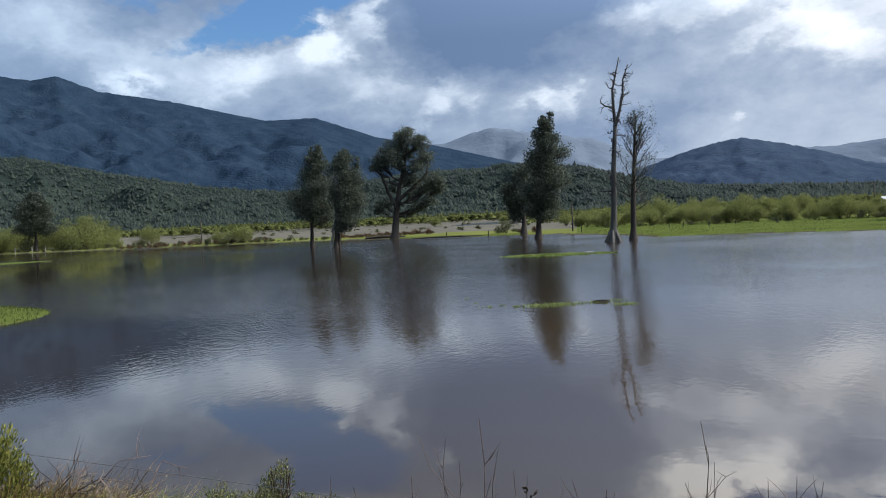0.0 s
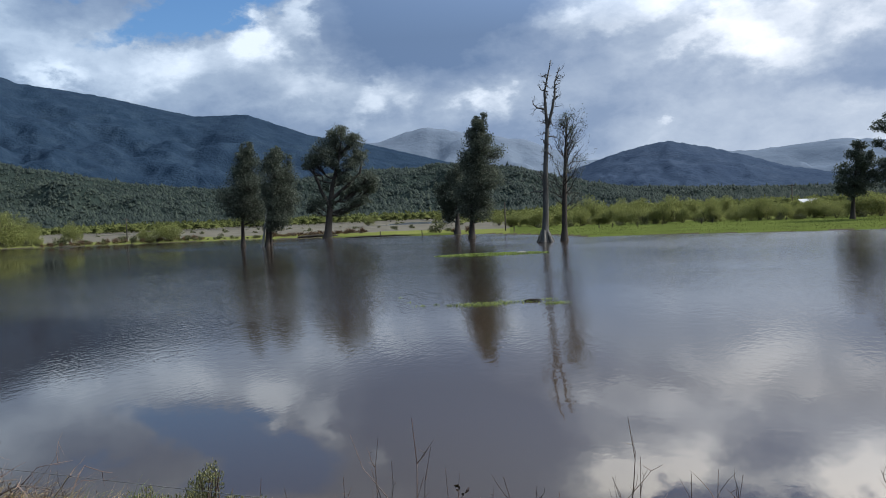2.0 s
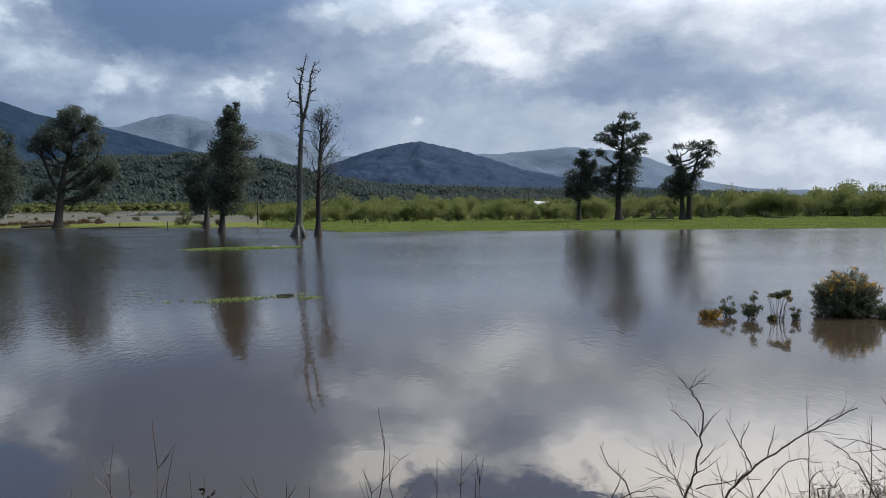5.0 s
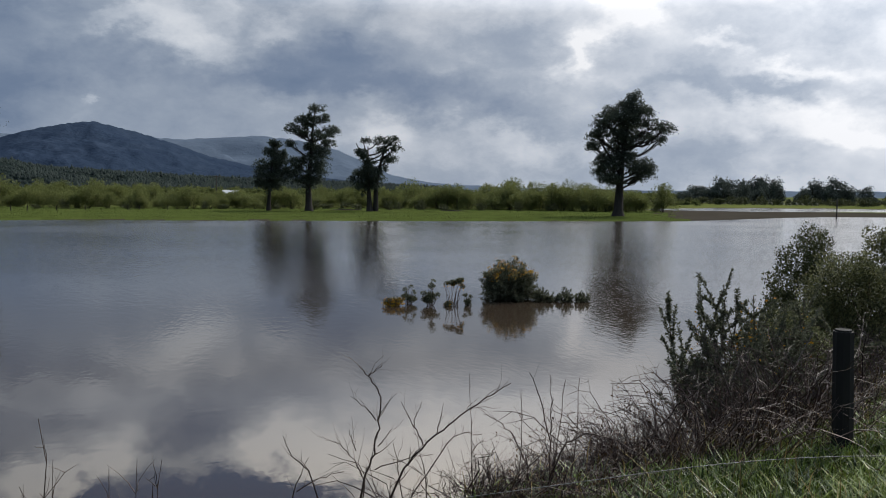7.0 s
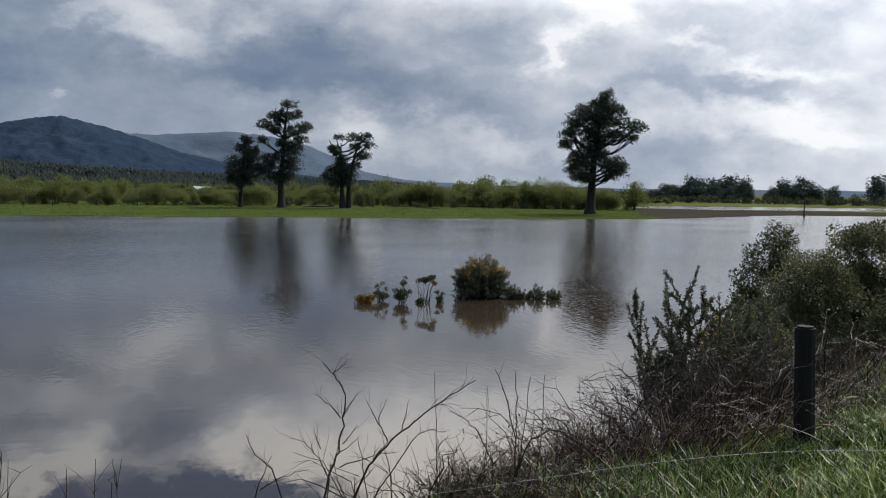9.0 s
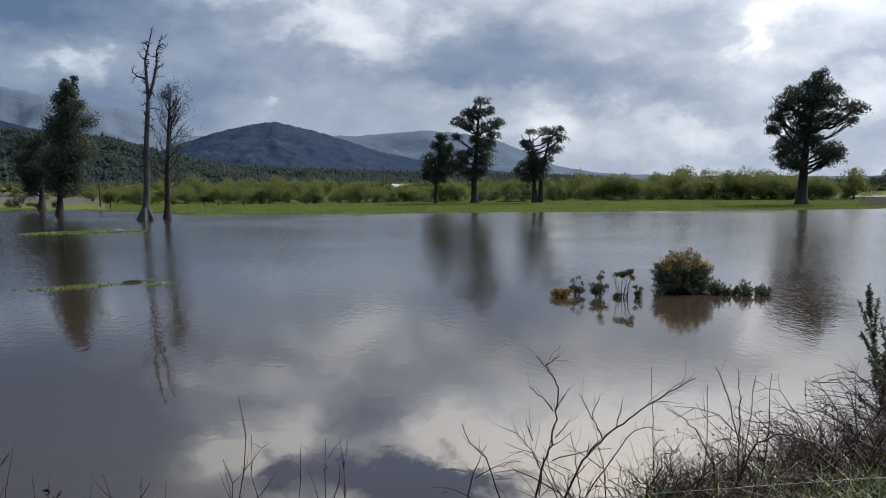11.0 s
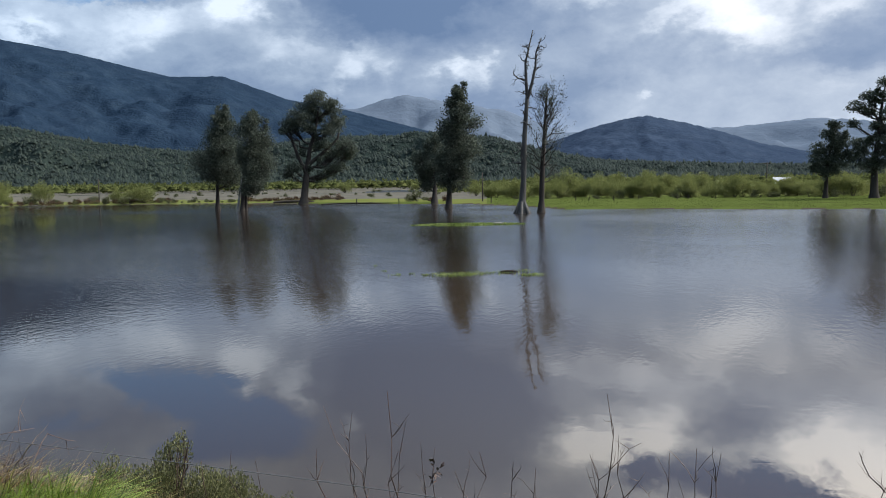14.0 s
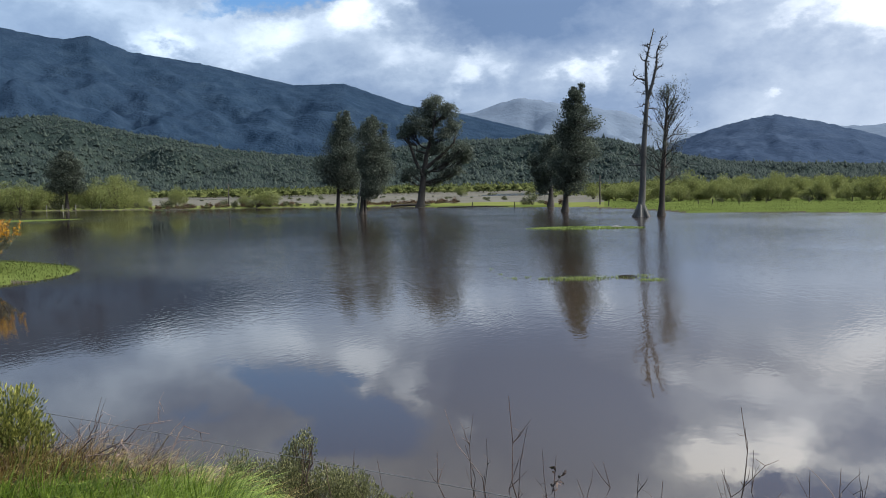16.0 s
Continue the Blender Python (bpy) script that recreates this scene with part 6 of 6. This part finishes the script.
def hedge_bush(az, d, pads, label, seed_leaf=M_OLIVE, n=26000, over=0.0):
    """A bank shrub; the heights of its pads count from over, metres above the water."""
    z = ground_height(az, d)[0]
    pads = [(u, w, h + over - z, hw, hh) for u, w, h, hw, hh in pads if h + over - z > 0.15]
    pads += [(u * 1.1, w - 0.1, h * 0.42, hw * 1.15, h * 0.45) for u, w, h, hw, hh in pads if h > 0.5]
    return leafy_shrub("bank_shrub", az, d, pads, seed_leaf, label, int(n * 1.25), (0.0029 * d, 0.0017 * d), 0.1, 30, "shrubs along the bank", tri=True)


hedge_bush(68.3, 15.0, [(0.25, 0.2, 3.25, 0.40, 0.33), (0.02, 0, 2.9, 0.38, 0.42), (-0.14, 0, 2.5, 0.42, 0.5), (-0.2, -0.1, 2.0, 0.40, 0.6), (0.4, 0.1, 2.5, 0.42, 0.8), (0.1, 0, 1.2, 0.5, 0.8)], "tall dark two-lobed shrub on the shore", M_SCRUB, n=44000)
hedge_bush(72.0, 12.4, [(-0.13, 0, 2.5, 0.52, 0.36), (-0.38, 0.1, 2.1, 0.44, 0.4), (0.16, 0.2, 2.25, 0.52, 0.45), (-0.55, -0.2, 1.7, 0.42, 0.5), (-0.06, 0, 1.5, 0.7, 0.5), (-0.4, -0.2, 1.0, 0.6, 0.6)], "domed olive-green shrub overgrown with creeper on the bank", n=46000, over=0.5)
hedge_bush(74.6, 13.6, [(-0.27, 0, 2.95, 0.42, 0.36), (0.03, 0, 3.05, 0.46, 0.38), (0.4, 0, 2.95, 0.48, 0.46), (-0.02, 0, 2.4, 0.58, 0.5), (0.45, 0, 2.2, 0.6, 0.6), (0.2, 0, 1.2, 0.8, 0.9)], "mounded olive-green shrub on the bank", n=46000, over=0.3)
hedge_bush(78.5, 12.0, [(0, 0, 1.6, 0.8, 0.8), (0.9, 0, 1.5, 0.9, 0.8)], "olive-green rounded shrub on the bank", n=16000, over=1.7)
hedge_bush(67.0, 10.4, [(-0.03, 0, 1.45, 0.30, 0.24), (0.23, 0.1, 1.6, 0.34, 0.28), (-0.24, 0, 1.25, 0.30, 0.26), (0.45, 0, 1.3, 0.44, 0.34), (0.1, 0, 0.8, 0.5, 0.5)], "golden-green low shrub among brambles", n=30000, over=0.9)
hedge_bush(78.2, 11.2, [(-0.08, 0, 1.45, 0.42, 0.36), (-0.38, 0, 1.25, 0.38, 0.34), (0.3, 0, 1.4, 0.42, 0.42), (0, 0, 0.8, 0.6, 0.5)], "olive-green shrub above the brambles", n=28000, over=1.2)


def flax(az, d):
    z = max(0.0, ground_height(az, d)[0])
    ob = thing("flax_clump", place(az, d, z), 0, "upright dark flax clump at the water's edge", "flax")
    for _ in range(26):
        a, lean = rng.uniform(0, math.tau), rng.uniform(0.02, 0.35)
        h = rng.uniform(0.8, 1.5)
        w = Vector((math.cos(a), math.sin(a), 0))
        s = Vector((-w.y, w.x, 0)) * 0.03
        c = w * rng.uniform(0, 0.3)
        mid, tip = c + w * lean * 0.4 * h + Vector((0, 0, h * 0.6)), c + w * lean * h + Vector((0, 0, h))
        part("blade", ([tuple(q) for q in (c - s, c + s, mid + s, mid - s, tip, mid + w * 0.012)], [(0, 1, 2, 5), (0, 5, 3), (3, 5, 4), (5, 2, 4)]), M_SCRUB, ob)


flax(66.8, 14.5)

# bushes drowned in the lake
def gorse_dome(az, d, width, height, shoots, label, bloom, per=26):
    """A round bush of shoots that fan out from its foot, each set with spines."""
    ob = thing("gorse_bush", place(az, d, -0.06), -az, label, "gorse", "gorse bushes")
    tb, pts, ways, tips = Tubes(3), [], [], []
    for _ in range(shoots):
        a, up = rng.uniform(0, math.tau), rng.uniform(0.0, 1.0)
        k = rng.uniform(0.72, 1.06) * (1 + 0.12 * math.sin(3 * a + 1) * (1 - up))
        flat = math.sqrt(1 - up * up)
        tip = Vector((width * 0.5 * flat * math.cos(a), width * 0.5 * flat * math.sin(a), height * max(0.1, up ** 0.8))) * k
        foot = Vector((tip.x * 0.25, tip.y * 0.25, 0))
        line = bend(foot, tip, 0.08, 4)
        tb.add(line, [0.012, 0.010, 0.008, 0.006, 0.003])
        tips.append(tuple(tip))
        for i in range(1, 5):
            w = (line[i] - line[i - 1]).normalized()
            for _k in range(per):
                pts.append(tuple(line[i - 1].lerp(line[i], rng.random()) + Vector(rng.normal(0, 0.022 * height, 3))))
                ways.append(tuple(w * 1.2 + Vector(rng.normal(0, 0.5, 3))))
    pts, ways = np.array(pts), np.array(ways)
    keep = pts[:, 2] > -0.02
    part("branchwork", tb.data(), M_CANE, ob)
    part("foliage", leaves(pts[keep], 0.085, 0.034, 0.0, 0.4, 0.4, ways[keep], True), M_GORSE, ob)
    if bloom:
        pick = np.array([q for q in tips if q[2] > height * 0.5 and rng.random() < bloom] + [tips[0]])
        part("bloom", leaves(np.repeat(pick, 9, 0) + rng.normal(0, 0.05, (len(pick) * 9, 3)), 0.06, 0.05), M_FLOWER, ob, "yellow gorse flowers", kind="stuff")
    return ob


gorse_dome(49.1, 30.4, 2.35, 1.55, 330, "round gorse bush with yellow-tipped crown, half drowned", 0.55)
for az, d, w, h, n in ((51.45, 29.8, 0.7, 0.62, 40), (52.3, 29.8, 0.62, 0.42, 30), (53.2, 29.9, 0.6, 0.6, 30), (54.3, 30.0, 0.66, 0.42, 28)):
    gorse_dome(az, d, w, h, n, "low half-drowned gorse bush beside the round one", 0.0, 9)
DROWNED = "small dark gorse bush with bare stems, half drowned"
for az, d, pads, n, lb, bloom in (
        (40.75, 28.0, [(0, 0, 0.16, 0.34, 0.18), (0.2, 0, 0.24, 0.2, 0.16), (-0.22, 0, 0.2, 0.16, 0.14)], 500, "low gorse clump covered in yellow flowers, half drowned", 1.0),
        (41.85, 28.6, [(-0.08, 0, 0.28, 0.2, 0.16), (0.14, 0, 0.2, 0.2, 0.15), (-0.1, 0, 0.55, 0.12, 0.08), (0.1, 0, 0.66, 0.11, 0.06), (0.22, 0, 0.44, 0.1, 0.1)], 620, DROWNED, 0.0),
        (43.45, 28.2, [(0, 0, 0.3, 0.3, 0.24), (-0.25, 0, 0.45, 0.13, 0.1), (0.05, 0, 0.72, 0.16, 0.14), (0.12, 0, 0.92, 0.1, 0.08), (0.28, 0, 0.4, 0.12, 0.1)], 1000, DROWNED, 0.0),
        (45.05, 28.2, [(0.0, 0, 0.85, 0.17, 0.13), (0.24, 0, 0.92, 0.17, 0.14), (-0.2, 0, 0.82, 0.12, 0.09), (0.34, 0, 0.72, 0.11, 0.1), (-0.14, 0, 0.1, 0.2, 0.09)], 850, "spindly gorse bush with tufted crown on bare stems, half drowned", 0.12),
        (46.15, 28.3, [(0, 0, 0.2, 0.14, 0.1), (-0.08, 0, 0.4, 0.1, 0.07), (0.12, 0, 0.34, 0.09, 0.07), (0.04, 0, 0.08, 0.12, 0.06)], 320, DROWNED, 0.0)):
    leafy_shrub("gorse_bush", az, d, pads, M_GORSE, lb, n, (0.07, 0.036), 0.6, 16, "gorse bushes", (M_FLOWER, bloom, 0.05, "yellow gorse flowers") if bloom else None, z=-0.06)

# flowering gorse on the spit
gorse("gorse_bush", -33.0, 46, 2.7, 2.2, 90, "gorse bush covered in orange-yellow flowers on the spit", 0.6, upright=0.5, needle=0.10, needles=9)
gorse("gorse_bush", -35.6, 45, 2.2, 2.0, 70, "gorse bush covered in orange-yellow flowers on the spit", 0.6, upright=0.5, needle=0.10, needles=9)

# ---- the roadside fence ----
post_thing(71.8, 7.2, ground_height(71.8, 7.2)[0], 1.0, 0.085, M_POST, "thick dark tarred fence post on the bank", "roadside fence posts", -0.03)


def fence_wire():
    ob = thing("fence_wire", (0, 0, 0), 0, "thin galvanised fence wire strung along the bank", "fence wire")
    line = []
    for az, el, d in ((-36, -11.0, 7.0), (-28.4, -13.5, 6.4), (-17.7, -16.7, 5.6), (-5.8, -19.5, 4.9), (2.5, -21.0, 4.6), (20, -23.0, 4.3), (40, -22.0, 4.4), (53.3, -20.2, 4.7), (64, -17.7, 5.3), (73.9, -15.7, 6.2), (84, -14.5, 7.0)):
        line.append(place(az, d, 4 + d * math.tan(radians(el))))
    fine = []
    for a, b in zip(line, line[1:]):
        fine += [a.lerp(b, k / 6) for k in range(6)]
    for _ in range(12):
        fine = [fine[0]] + [(fine[k - 1] + fine[k] + fine[k + 1]) / 3 for k in range(1, len(fine) - 1)] + [fine[-1]]
    tb = Tubes(5)
    tb.add(fine, 0.0024)
    part("wire", tb.data(), M_WIRE, ob, smooth=True)


fence_wire()
